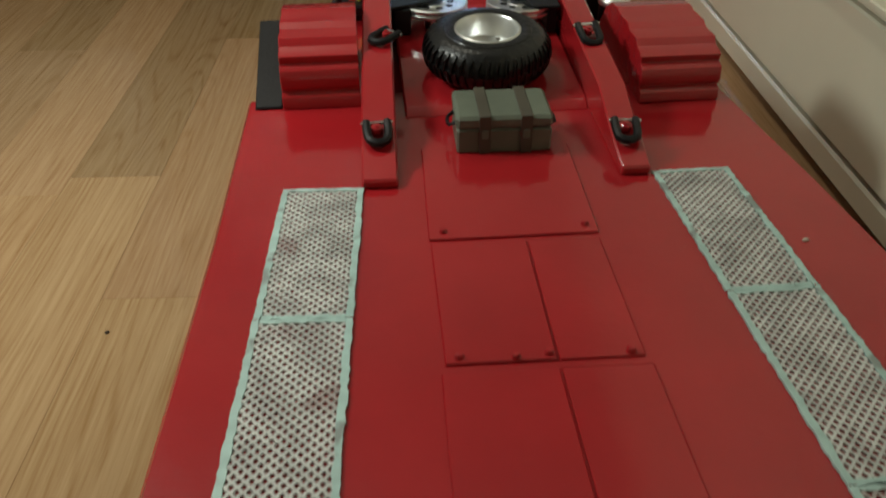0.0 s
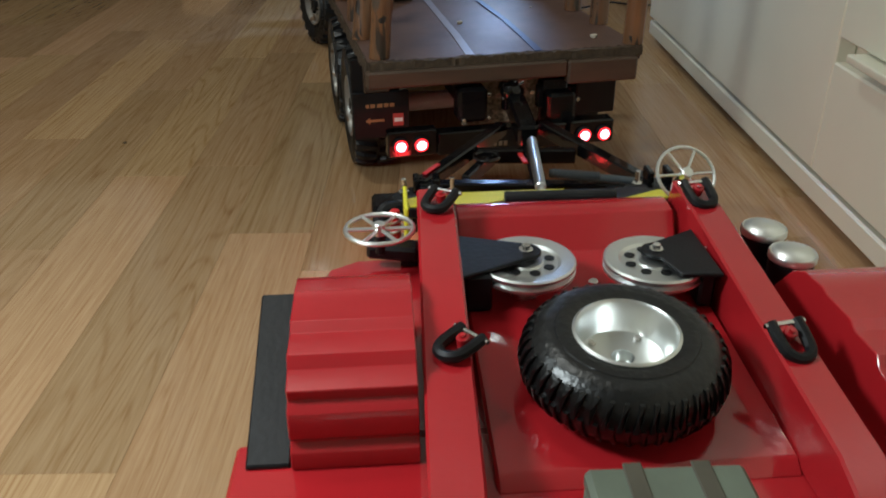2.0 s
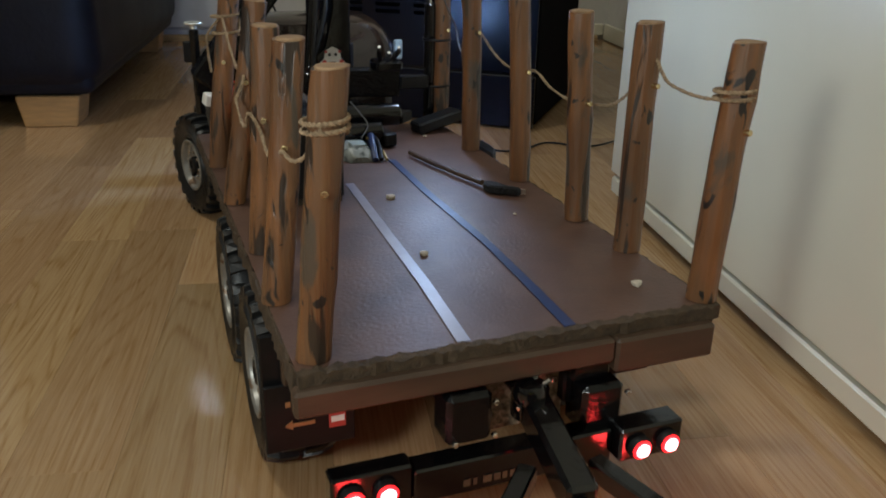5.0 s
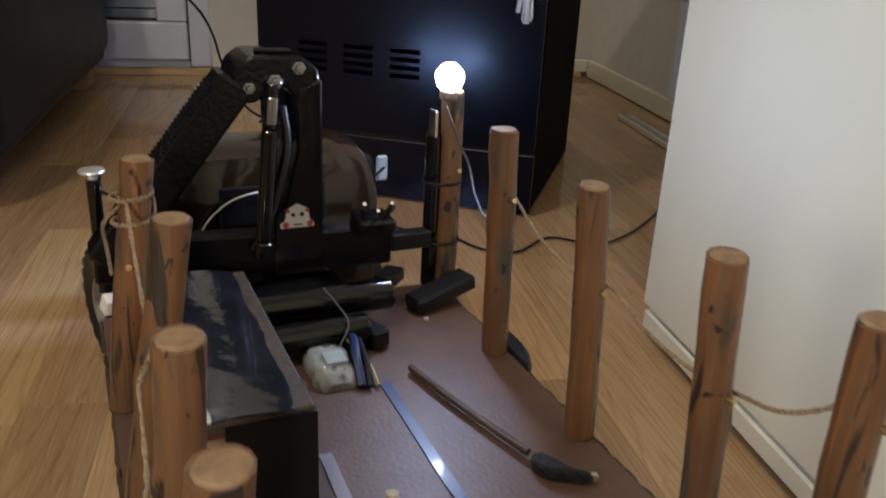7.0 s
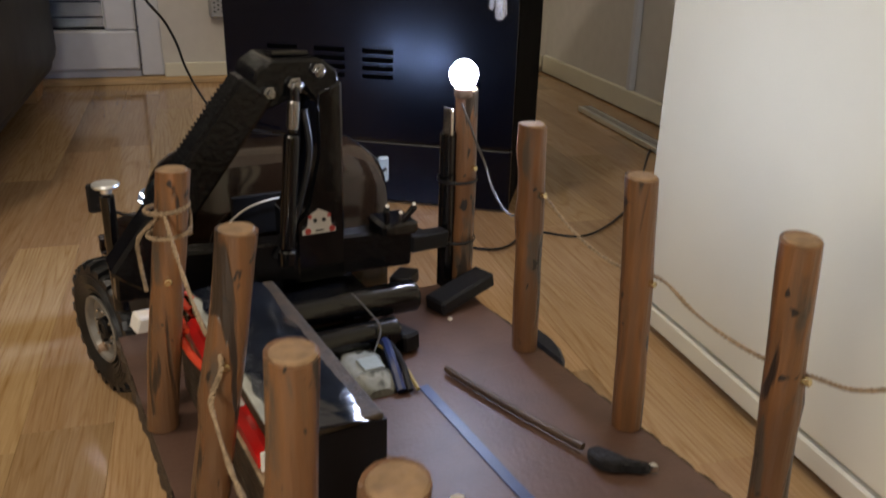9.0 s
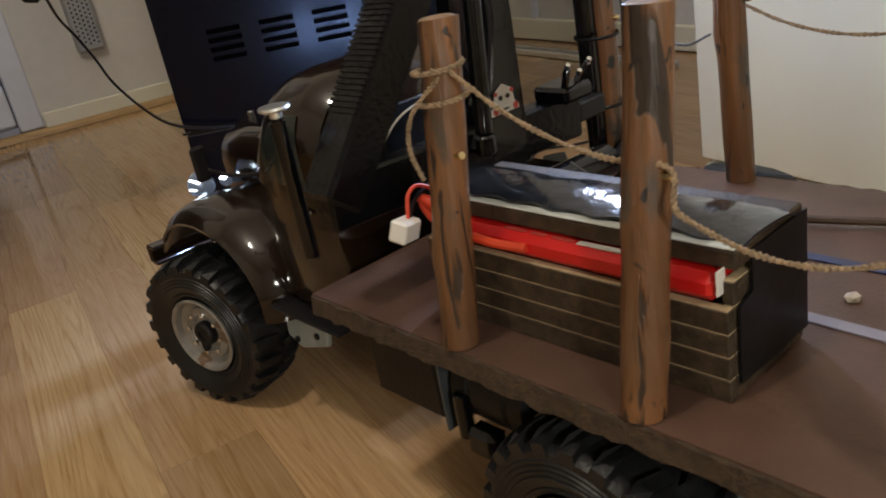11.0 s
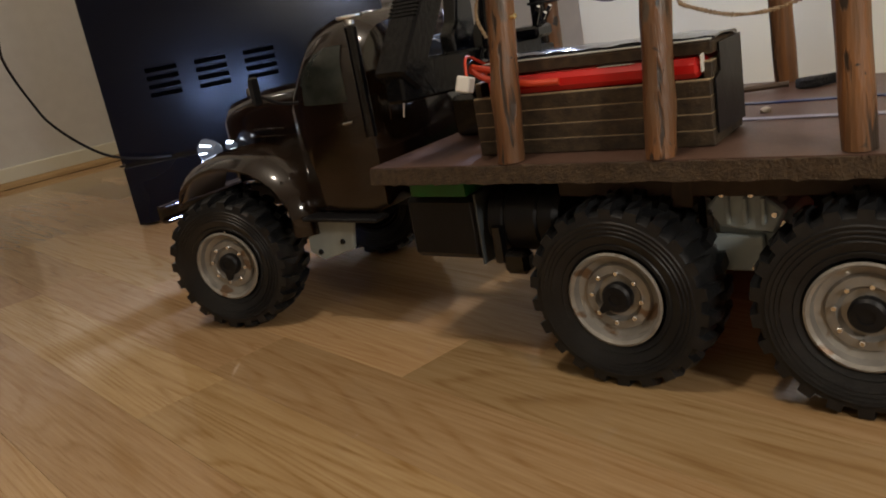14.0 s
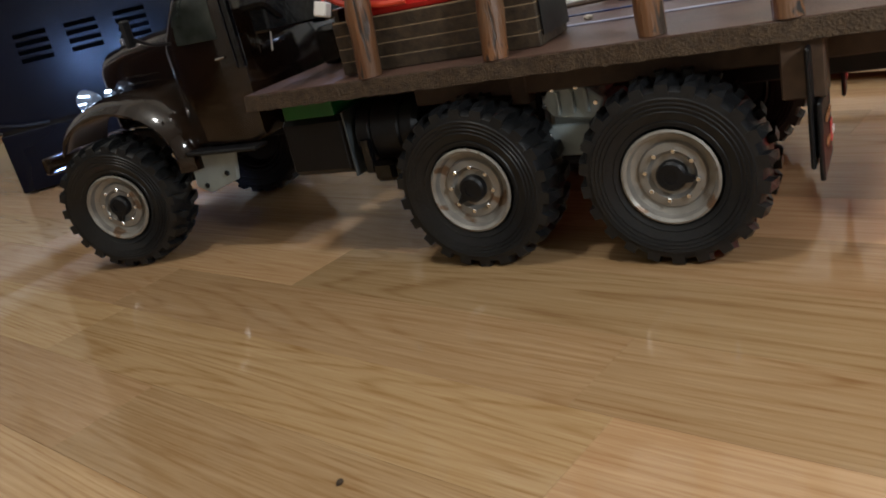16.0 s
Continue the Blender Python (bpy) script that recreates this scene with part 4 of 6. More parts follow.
for side in (-1, 1):
    x = side * 0.0767
    bm, prev = bmesh.new(), None
    for z, y1 in ((0.167, 0.495), (0.1672, 0.4955), (0.177, 0.4945), (0.187, 0.4905), (0.194, 0.485), (0.200, 0.477), (0.2045, 0.468), (0.2048, 0.467)):
        row = []
        for k in range(5):
            y = 0.4505 + (y1 - 0.4505) * k / 4
            edge = 0.0405 + math.sqrt(0.036 ** 2 - max(0.0, z - 0.187) ** 2) - (0.0012 if k in (0, 4) else 0.0) - (0.0015 if z in (0.167, 0.2048) else 0) + (0.0006 if k in (1, 2, 3) else 0) - 12 * (y - 0.472) ** 2 * (y > 0.472) * 0.25
            row.append(bm.verts.new((side * (edge + 0.0006), y, z)))
        if prev:
            for k in range(4):
                bm.faces.new((prev[k], prev[k + 1], row[k + 1], row[k]))
        prev = row
    part("side_window", bm, SMOKE, body)
    part("door_handle", rod((side * 0.0765, 0.449, 0.1535), (side * 0.0795, 0.4555, 0.153), 0.0010, 6), DARKSTEEL, body)
    arch, wdt = [], 0.040
    for k in range(15):
        a = radians(188 - 166 * k / 14)
        arch.append((0.585 + 0.078 * math.cos(a), 0.0830 + 0.0530 * math.sin(a) - (0.004 if k in (0, 14) else 0)))
    bm = bmesh.new()
    prev = None
    cross = [(0.034, 0.000), (0.055, 0.0022), (0.072, 0.0018), (0.083, -0.0020), (0.0895, -0.0085), (0.0890, -0.0105), (0.082, -0.0055), (0.071, -0.0018), (0.034, -0.003)]
    for k, (y, z) in enumerate(arch):
        a = radians(188 - 166 * k / 14)
        ny, nz = math.cos(a), math.sin(a)
        ring = [bm.verts.new((side * x2, y + ny * d, z + nz * d)) for x2, d in cross]
        if prev:
            for i in range(len(ring)):
                bm.faces.new((prev[i], prev[(i + 1) % len(ring)], ring[(i + 1) % len(ring)], ring[i]))
        else:
            bm.faces.new(ring)
        prev = ring
    bm.faces.new(prev[::-1])
    part("fender", bm, BROWN, body)
    part("running_board", box(min(side * 0.072, side * 0.088), max(side * 0.072, side * 0.088), 0.436, 0.508, 0.0850, 0.0880, 0.001), BLACK, body, "thin black step bar")
    hx = side * 0.050
    lamp = part("headlight", lathe([(0.0, -0.012), (0.0048, -0.010), (0.0082, -0.003), (0.0089, 0.004), (0.0084, 0.0045), (0.0070, 0.001), (0.0040, -0.005), (0.0, -0.006)], 24, "y", (hx, 0.640, 0.1345)), HEADGLOW, truck, "clear headlight bowl, lit from within")
    part("headlight_ring", tube([(hx + 0.0089 * math.cos(a * math.pi / 8), 0.6450, 0.1345 + 0.0089 * math.sin(a * math.pi / 8)) for a in range(16)], 0.0009, 6, smooth=False, closed=True), HEADGLOW, lamp)
    part("diode", lathe([(0.0, 0.0060), (0.0030, 0.0050), (0.0042, 0.0010), (0.0, 0.0005)], 16, "y", (hx, 0.6400, 0.1345)), HEADLED, lamp, "glowing white diode")
    # glowing bars added on the bowl imitate light showing through clear plastic
    for a, y0, y1 in ((2.5, 0.632, 0.643), (3.3, 0.636, 0.644), (4.2, 0.630, 0.640)):
        fx, fz = side * -math.cos(a), math.sin(a)
        part("lit_facet", bar((hx + 0.0074 * fx, y0, 0.1345 + 0.0074 * fz), (hx + 0.0090 * fx, y1, 0.1345 + 0.0090 * fz), 0.0020, 0.0010, 0.0002), HEADLED, lamp)
    # small emissive bowl with an emissive core, beside the hood
    part("marker_lamp", lathe([(0.0, -0.005), (0.0030, -0.004), (0.0042, 0.0), (0.0036, 0.004), (0.0, 0.005)], 14, "y", (side * 0.0375, 0.627, 0.1350)), HEADGLOW, lamp, "small glowing bowl at the hood side")
    part("diode", rod((side * 0.0385, 0.6235, 0.1375), (side * 0.0400, 0.6290, 0.1380), 0.0016, 8), HEADLED, lamp)
    # more added glow across the bowl's mouth, for its bright pattern
    for a in (0.6, 2.5, 4.3):
        part("lamp_rib", bar((hx + 0.0046 * math.cos(a), 0.6440, 0.1345 + 0.0046 * math.sin(a)), (hx + 0.0084 * math.cos(a), 0.6450, 0.1345 + 0.0084 * math.sin(a)), 0.0018, 0.0012, 0.0002), HEADLED, lamp)
for k in range(5):
    part("louvre", box(-0.0400 - 0.0012, -0.0375, 0.546 + 0.011 * k, 0.553 + 0.011 * k, 0.140, 0.1415, 0.0004), BROWN, body)
    part("louvre", box(-0.0400 - 0.0012, -0.0375, 0.546 + 0.011 * k, 0.553 + 0.011 * k, 0.146, 0.1475, 0.0004), BROWN, body)
for k in range(7):
    part("grille_bar", box(-0.024 + 0.0075 * k, -0.021 + 0.0075 * k, 0.6372, 0.6395, 0.110, 0.156, 0.0006), BROWN, body)
part("filler_cap", rod((-0.004, 0.628, 0.168), (-0.004, 0.628, 0.177), 0.0026, 12), DARKSTEEL, body)
part("bumper", join(box(-0.092, 0.092, 0.672, 0.677, 0.082, 0.097, 0.0015), join(box(-0.092, 0.092, 0.664, 0.6719, 0.094, 0.097, 0.0006), box(-0.092, 0.092, 0.664, 0.6719, 0.082, 0.085, 0.0006))), BROWN, truck, "brown channel bumper, glossy")
for side in (-1, 1):
    part("mirror_arm", tube([(side * 0.076, 0.497, 0.170), (side * 0.090, 0.502, 0.173), (side * 0.102, 0.505, 0.180)], 0.0012, 6), BLACK, body)
    part("mirror", box(side * (0.104 if side < 0 else 0.1005) - 0.0045, side * (0.104 if side < 0 else 0.1005) + 0.0045, 0.505, 0.5085, 0.169 if side > 0 else 0.174, 0.189 if side > 0 else 0.194, 0.0015), BLACK if side < 0 else CASEGREY, body)
part("rear_window", box(-0.034, 0.034, 0.4300, 0.4335, 0.172, 0.198, 0.0008), BLACK, body)
part("wire_loop", tube([(-0.052, 0.424, 0.150), (-0.046, 0.422, 0.176), (-0.028, 0.423, 0.192), (-0.004, 0.425, 0.196), (0.014, 0.428, 0.190), (0.02, 0.430, 0.180)], 0.0006, 6), PAPER, truck, "thin white cable")
# rear bumper with lamps
part("rear_bumper", join(box(-0.0985, -0.060, -0.0175, -0.006, 0.0570, 0.0775, 0.0012), join(box(-0.0598, 0.0440, -0.019, -0.006, 0.0560, 0.0745, 0.001), box(0.0442, 0.0800, -0.0260, -0.012, 0.0590, 0.0775, 0.0012))), BLACK_GLOSS, truck)
for x, y in ((-0.0890, -0.0180), (-0.0732, -0.0180), (0.0545, -0.0265), (0.0708, -0.0265)):
    ring = part("tail_lamp", lathe([(0.0, -0.003), (0.0056, -0.003), (0.0062, -0.002), (0.0062, 0.004)], 20, "y", (x, y, 0.0670)), BLACK, truck, "round red tail lamp, lit")
    part("lens", lathe([(0.0, -0.0040), (0.0040, -0.0040), (0.0052, -0.0032), (0.0, -0.0031)], 20, "y", (x, y, 0.0670)), REDLED, ring)
    part("diode", lathe([(0.0, -0.0062), (0.0026, -0.0056), (0.0038, -0.0042), (0.0, -0.0041)], 20, "y", (x, y, 0.0670)), REDCORE, ring)
for x, z0 in ((-0.0330, 0.0790), (0.0385, 0.0700)):
    bracket = part("winch_box", join(box(x - 0.0125, x + 0.0085, -0.0060, 0.0060, z0 + 0.0270, 0.1072, 0.0012), box(x - 0.0095, x + 0.0135, -0.0135, 0.0060, z0, z0 + 0.0268, 0.0025)), PRINTED, truck, "black printed bracket")
    for k, (dx, dz) in enumerate(((0.0138, 0.004), (0.0138, 0.022), (-0.0060, 0.003))):
        part("bolt", rod((x + dx, -0.0140, z0 + dz), (x + dx, -0.0165, z0 + dz), 0.0016, 6), CHROME, bracket)
part("hitch_plate", box(-0.0350, 0.0280, 0.0062, 0.0085, 0.0700, 0.1074, 0.0008), MESHPLATE, truck, "dull brown perforated metal plate")
for x, z in ((-0.0325, 0.098), (-0.0285, 0.084), (0.0215, 0.094), (0.0180, 0.080)):
    part("bolt", rod((x, 0.0058, z), (x, 0.0035, z), 0.0020, 6), CHROME, truck)
ball = part("coupler", join(lathe([(0.0, -0.0085), (0.0048, -0.0070), (0.0080, -0.0028), (0.0084, 0.0010), (0.0066, 0.0055), (0.0, 0.0080)], 20, centre=(-0.0020, -0.0145, 0.1020)),
                            rod((-0.0020, -0.0080, 0.1000), (-0.0020, 0.0050, 0.1000), 0.0050, 14)), BLACK_GLOSS, truck, "black ball coupler")
part("coupler_pin", join(rod((0.0035, -0.0175, 0.1075), (0.0060, -0.0195, 0.1105), 0.0012, 6), rod((-0.0085, -0.0190, 0.0990), (-0.0105, -0.0205, 0.0985), 0.0012, 6)), CHROME, ball)
for x0, x1 in ((-0.1160, -0.0690), (0.0440, 0.0600)):
    part("warning_plate", box(x0, x1, 0.0520, 0.0545, 0.0480, 0.0880, 0.0008), BLACK, truck)
for x in (-0.0785, 0.0525):
    sign = part("no_entry_sign", box(x - 0.0045, x + 0.0045, 0.0510, 0.0518, 0.0582, 0.0690, 0.0003), STICKER_RED, truck)
    part("sign_bar", box(x - 0.0035, x + 0.0035, 0.0502, 0.0508, 0.0622, 0.0654), PAPER, sign)

part("arrow", prism([(-0.1060, 0.0640), (-0.1020, 0.0668), (-0.1020, 0.0650), (-0.0905, 0.0650), (-0.0905, 0.0630), (-0.1020, 0.0630), (-0.1020, 0.0612)], 0.0508, 0.0516, "y"), AMBER, truck)
for k, (x0, x1) in enumerate(((-0.113, -0.111), (-0.110, -0.107), (-0.1055, -0.102), (-0.101, -0.098), (-0.097, -0.094))):
    part("print_bar", box(1.25 * x0 + 0.036, 1.25 * x1 + 0.036, 0.0508, 0.0516, 0.0752, 0.0782), AMBER, truck)
for x0, x1 in ((-0.036, -0.0325), (-0.031, -0.029), (-0.026, -0.0215), (-0.0205, -0.017), (-0.016, -0.0135), (-0.012, -0.009), (-0.008, -0.005)):
    part("print_bar", box(x0, x1, -0.0195, -0.0191, 0.0605, 0.0645), DARKSTEEL, truck)

# ---- loader crane behind the cab ----
crane = thing("loader_crane", "black folded loader crane mounted behind the cab", "crane")
part("outrigger_beam", bar((-0.110, 0.380, 0.180), (0.060, 0.380, 0.1715), 0.014, 0.024, 0.0015), PRINTED, crane)
part("beam_extension", bar((0.0605, 0.380, 0.1715), (0.088, 0.384, 0.1700), 0.010, 0.011, 0.001), BLACK, crane)
part("base", join(box(-0.030, 0.026, 0.355, 0.400, 0.1300, 0.158, 0.003), join(rod((-0.045, 0.352, 0.152), (0.052, 0.352, 0.150), 0.0095, 16), rod((-0.030, 0.330, 0.142), (0.030, 0.330, 0.142), 0.008, 16))), BLACK_GLOSS, crane)
column = [(-0.013, 0.160), (0.0165, 0.160), (0.0165, 0.276), (0.002, 0.270), (0.0015, 0.236), (-0.006, 0.205), (-0.013, 0.198)]
part("mast", join(prism(column, 0.3725, 0.3850, "y", 0.0015), prism(column, 0.4000, 0.4125, "y", 0.0015)), BLACK_GLOSS, crane)
part("knuckle", prism([(-0.036, 0.266), (-0.030, 0.283), (-0.022, 0.2885), (0.005, 0.2880), (0.0145, 0.2810), (0.0168, 0.262), (0.004, 0.262), (-0.004, 0.272), (-0.022, 0.263)], 0.3735, 0.4115, "y", 0.0015), PRINTED, crane)
arm = bar((-0.1050, 0.381, 0.1790), (-0.0300, 0.381, 0.2755), 0.021, 0.0225, 0.002, up=(0, 1, 0))
part("boom", arm, PRINTED, crane, "ribbed printed boom")
rib = mesh_from("rib", box(-0.0007, 0.0007, -0.0107, 0.0107, -0.0012, 0.00015, 0.0001), PRINTED)
for k in range(28):
    t = 0.28 + 0.0235 * k
    part("rib", rib, PRINTED, crane, m=Matrix.Translation((-0.1000 + 0.070 * t - 0.0088, 0.381, 0.1852 + 0.090 * t + 0.0068)) @ pose(0, 0, 0, 0, -53.6, 0))
part("cylinder", join(rod((-0.0200, 0.3675, 0.186), (-0.0145, 0.3675, 0.250), 0.0046, 14), join(rod((-0.0140, 0.3675, 0.2505), (-0.0120, 0.3675, 0.275), 0.0028, 12), rod((-0.0205, 0.3675, 0.176), (-0.0200, 0.3675, 0.1855), 0.0054, 14))), BLACK_GLOSS, crane)
part("piston", rod((-0.0140, 0.3672, 0.253), (-0.0127, 0.3672, 0.268), 0.0034, 12), DARKSTEEL, crane)
for x, z, r in ((-0.024, 0.272, 0.0036), (-0.010, 0.275, 0.0046), (0.003, 0.282, 0.0040)):
    part("pin", join(rod((x, 0.3733, z), (x, 0.3695, z), r, 6), rod((x, 0.3694, z), (x, 0.3670, z), r * 0.55, 10)), DARKSTEEL, crane)
part("bolt", rod((-0.018, 0.386, 0.2895), (0.002, 0.386, 0.2890), 0.0016, 8), BLACK_GLOSS, crane)
part("hydraulic_hose", tube([(-0.006, 0.3710, 0.262), (-0.0045, 0.3690, 0.240), (-0.010, 0.3690, 0.215), (-0.017, 0.3690, 0.196), (-0.026, 0.3710, 0.180)], 0.0018, 6), BLACK, crane)
part("control_block", join(box(0.036, 0.059, 0.362, 0.386, 0.1838, 0.1925, 0.002), join(rod((0.040, 0.366, 0.192), (0.037, 0.360, 0.203), 0.0020, 8), rod((0.050, 0.366, 0.192), (0.056, 0.362, 0.202), 0.0020, 8))), BLACK_GLOSS, crane)
for x, z in ((0.039, 0.2035), (0.0475, 0.1985), (0.056, 0.2025)):
    part("valve", rod((x, 0.364, z - 0.004), (x - 0.002, 0.359, z + 0.002), 0.0014, 8), CHROME, crane)
for side in (-1, 1):
    x, y = (-0.1055, 0.4085) if side < 0 else (0.094, 0.392)
    top = 0.2165 if side < 0 else 0.236
    leg = part("outrigger_leg", rod((x, y, 0.148 if side < 0 else 0.132), (x, y, top), 0.0038 if side < 0 else 0.0058, 16), BLACK_GLOSS, crane)
    if side < 0:
        part("foot_stem", rod((x, y, 0.2170), (x, y, 0.2205), 0.0030, 12), ALU, leg)
        part("foot_disc", lathe([(0.0, 0.2206), (0.0066, 0.2208), (0.0074, 0.2217), (0.0070, 0.2228), (0.0, 0.2230)], 24, centre=(x, y, 0)), ALU, leg, "shiny round foot")
    else:
        for z in (0.165, 0.205):
            part("cable_tie", lathe([(0.0128, z), (0.0131, z + 0.001), (0.0128, z + 0.002)], 20, centre=(0.0988, 0.389, 0)), BLACK, leg)
part("skid_foot", join(bar((0.070, 0.362, 0.134), (0.114, 0.374, 0.142), 0.017, 0.010, 0.0015), bar((0.076, 0.402, 0.1345), (0.066, 0.412, 0.134), 0.02, 0.009, 0.001)), BLACK, crane)
part("skid_foot", bar((0.028, 0.352, 0.134), (0.036, 0.322, 0.136), 0.012, 0.011, 0.0015), BLACK, crane)
# sticker: a plain pale shape on a red and grey ground
badge = part("sticker", prism([(-0.0165, 0.1995), (0.0030, 0.1995), (0.0034, 0.2015), (0.0006, 0.2040), (-0.0002, 0.2105), (-0.0065, 0.2140), (-0.0128, 0.2105), (-0.0138, 0.2040), (-0.0168, 0.2018)], 0.3462, 0.3468, "y"), PAPER, crane, "small pale sticker with red corners", m=pose(0.0072, 0.0253, -0.0090))
part("backing", box(-0.0165, 0.0035, 0.3469, 0.3471, 0.1990, 0.2050, 0.0004), BLACK, badge)
for x, z, r in ((-0.0135, 0.2015, 0.0019), (0.0008, 0.2015, 0.0019), (-0.0122, 0.2100, 0.0012), (-0.0008, 0.2098, 0.0012)):
    part("red_shape", rod((x, 0.3461, z), (x, 0.3457, z), r, 8, bevel=False), STICKER_RED, badge)
for x in (-0.0092, -0.0040):
    part("dark_shape", rod((x, 0.3461, 0.2075), (x, 0.3456, 0.2075), 0.0013, 8, bevel=False), STICKER_DARK, badge)
part("dark_shape", box(-0.0090, -0.0042, 0.3457, 0.3461, 0.2010, 0.2018), STICKER_DARK, badge)

# rounded tank end standing out beside the deck
part("tank_end", prism([(0.1048, 0.272), (0.1100, 0.2785), (0.1155, 0.2905), (0.1180, 0.303), (0.1178, 0.320), (0.1140, 0.328), (0.1048, 0.330)], 0.104, 0.1305, "z", 0.002), BLACK, truck, "rounded black tank end beside the deck")

# work lamp on the front stake
lamp = thing("work_lamp", "bright white LED bulb tied to the front stake", "lamp")
part("bulb", lathe([(0.0, 0.2805), (0.004, 0.2795), (0.0080, 0.2755), (0.0087, 0.2710), (0.0068, 0.2660), (0.0045, 0.2640)], 20, centre=(0.0985, 0.384, 0)), LED, lamp, "glowing white bulb").visible_shadow = False
part("socket", rod((0.0985, 0.384, 0.258), (0.0985, 0.384, 0.2645), 0.0058, 14), BEAM, lamp)
part("wire", tube([(0.094, 0.3775, 0.256), (0.0975, 0.374, 0.245), (0.103, 0.374, 0.232), (0.112, 0.378, 0.217), (0.108, 0.360, 0.205), (0.1035, 0.335, 0.199), (0.1025, 0.318, 0.205)], 0.0007, 6), LAMPWIRE, lamp, "thin grey lamp wire")
part("bracket", box(0.0885, 0.0905, 0.380, 0.390, 0.236, 0.252, 0.0004), STEEL, lamp)

# ---- load on the deck ----
box_m = Matrix.Translation((-0.0610, 0.272, DECK_Z)) @ Matrix.Rotation(radians(0.6), 4, "Z")
crate = thing("battery_crate", "box of glued brown fibre slats holding the battery", "crate", box_m)
for k in range(5):
    z0 = 0.0004 + 0.0084 * k
    for x0, x1, y0, y1 in ((-0.0245, -0.0205, -0.070, 0.070), (0.0205, 0.0245, -0.070, 0.070), (-0.0204, 0.0204, -0.070, -0.066), (-0.0204, 0.0204, 0.066, 0.070)):
        if k == 4 and x1 < 0:
            continue
        part("slat", box(x0, x1, y0, y1, z0, z0 + 0.0079, 0.0003), CARDBOARD, crate)
        part("ply_line", box(x0 + 0.0004, x1 - 0.0004, y0 + 0.0003, y1 - 0.0003, z0 + 0.0079, z0 + 0.0084), PALE, crate)
part("lid", box(-0.0190, 0.0246, -0.0705, 0.068, 0.0455, 0.0522, 0.0008), CARDBOARD, crate)
film = bmesh.new()
grid = []
for j in range(49):
    y = -0.0715 + 0.1385 * j / 48
    row = []
    for i in range(15):
        x = -0.0160 + 0.0410 * i / 14 + (0.0010 * math.sin(0.9 * j) if i in (0, 14) else 0)
        bump = 0.00025 * math.sin(110 * y + 60 * x) + 0.00012 * math.sin(190 * x + 240 * y + 2 * math.sin(70 * y)) + 0.00010 * math.sin(560 * y + 350 * x) * (y < -0.02)
        row.append(film.verts.new((x, y, 0.0556 - 8.2 * max(0.0, x + 0.002) ** 2 - 1.0 * max(0.0, -0.040 - y) ** 2 - 6.0 * max(0.0, -0.004 - x) ** 2 + bump)))
    grid.append(row)
for a, b in zip(grid, grid[1:]):
    for i in range(14):
        film.faces.new((a[i], a[i + 1], b[i + 1], b[i]))
rim_edge = bmesh.ops.extrude_face_region(film, geom=list(film.faces))
for v in rim_edge["geom"]:
    if isinstance(v, bmesh.types.BMVert):
        v.co.z -= 0.0010
part("film", film, FOIL, crate, "wrinkled glossy dark film on the lid")
part("clear_strip", box(-0.0192, -0.0150, -0.070, 0.066, 0.0523, 0.0532, 0.0004), CLEAR, crate, "pale clear tape along the lid edge")
part("end_tape", prism([(-0.0200, 0.0060), (0.0252, 0.0050), (0.0252, 0.0500), (-0.0110, 0.0500), (-0.0112, 0.0360), (-0.0195, 0.0335)], -0.0716, -0.0706, "y"), FILMBLACK, crate, "black tape over the end")
part("floor_board", box(-0.0200, 0.0200, -0.065, 0.065, 0.0004, 0.0030), CARDBOARD, crate)
battery = thing("battery_pack", "red shrink-wrapped battery pack with orange leads in the crate", "battery", box_m)
part("cell_block", box(-0.0238, 0.018, -0.0655, 0.060, 0.0345, 0.0446, 0.0030), RED_BRIGHT, battery)
part("end_cap", box(-0.0237, -0.0185, -0.0666, -0.0656, 0.0375, 0.0465, 0.0005), PAPER, battery, "white paper end")
part("label_print", box(-0.0215, -0.0188, -0.0300, -0.010, 0.0446, 0.0449), PAPER, battery)
for y0, y1 in ((-0.008, 0.002), (0.005, 0.012), (0.015, 0.026), (-0.048, -0.038)):
    part("print_bar", box(-0.0212, -0.0192, y0, y1, 0.0446, 0.0449), STICKER_RED, battery)
part("lead", tube([(-0.020, 0.060, 0.048), (-0.026, 0.066, 0.053), (-0.029, 0.056, 0.046), (-0.0275, 0.030, 0.041), (-0.0245, 0.012, 0.040)], 0.0019, 8), ORANGE, battery)
part("lead", tube([(-0.018, 0.060, 0.044), (-0.024, 0.070, 0.052), (-0.0275, 0.060, 0.052), (-0.0265, 0.040, 0.047)], 0.0019, 8), ORANGE, battery)
plug = thing("balance_plug", "white plastic balance plug on thin red and black wires", "plug")
part("housing", box(-0.006, 0.006, -0.004, 0.004, -0.0045, 0.0045, 0.0008), PAPER, plug, m=pose(-0.1025, 0.334, 0.1745, 15, 10, 20))
part("wire", tube([(-0.1000, 0.334, 0.178), (-0.096, 0.336, 0.187), (-0.088, 0.338, 0.188), (-0.079, 0.334, 0.182)], 0.0009, 5), ORANGE, plug)
part("wire", tube([(-0.0985, 0.335, 0.177), (-0.093, 0.337, 0.183), (-0.085, 0.338, 0.185), (-0.078, 0.334, 0.180)], 0.0009, 5), BLACK, plug)
recv = thing("receiver", "clear-wrapped receiver board in the deck cut-out with blue wires", "receiver")
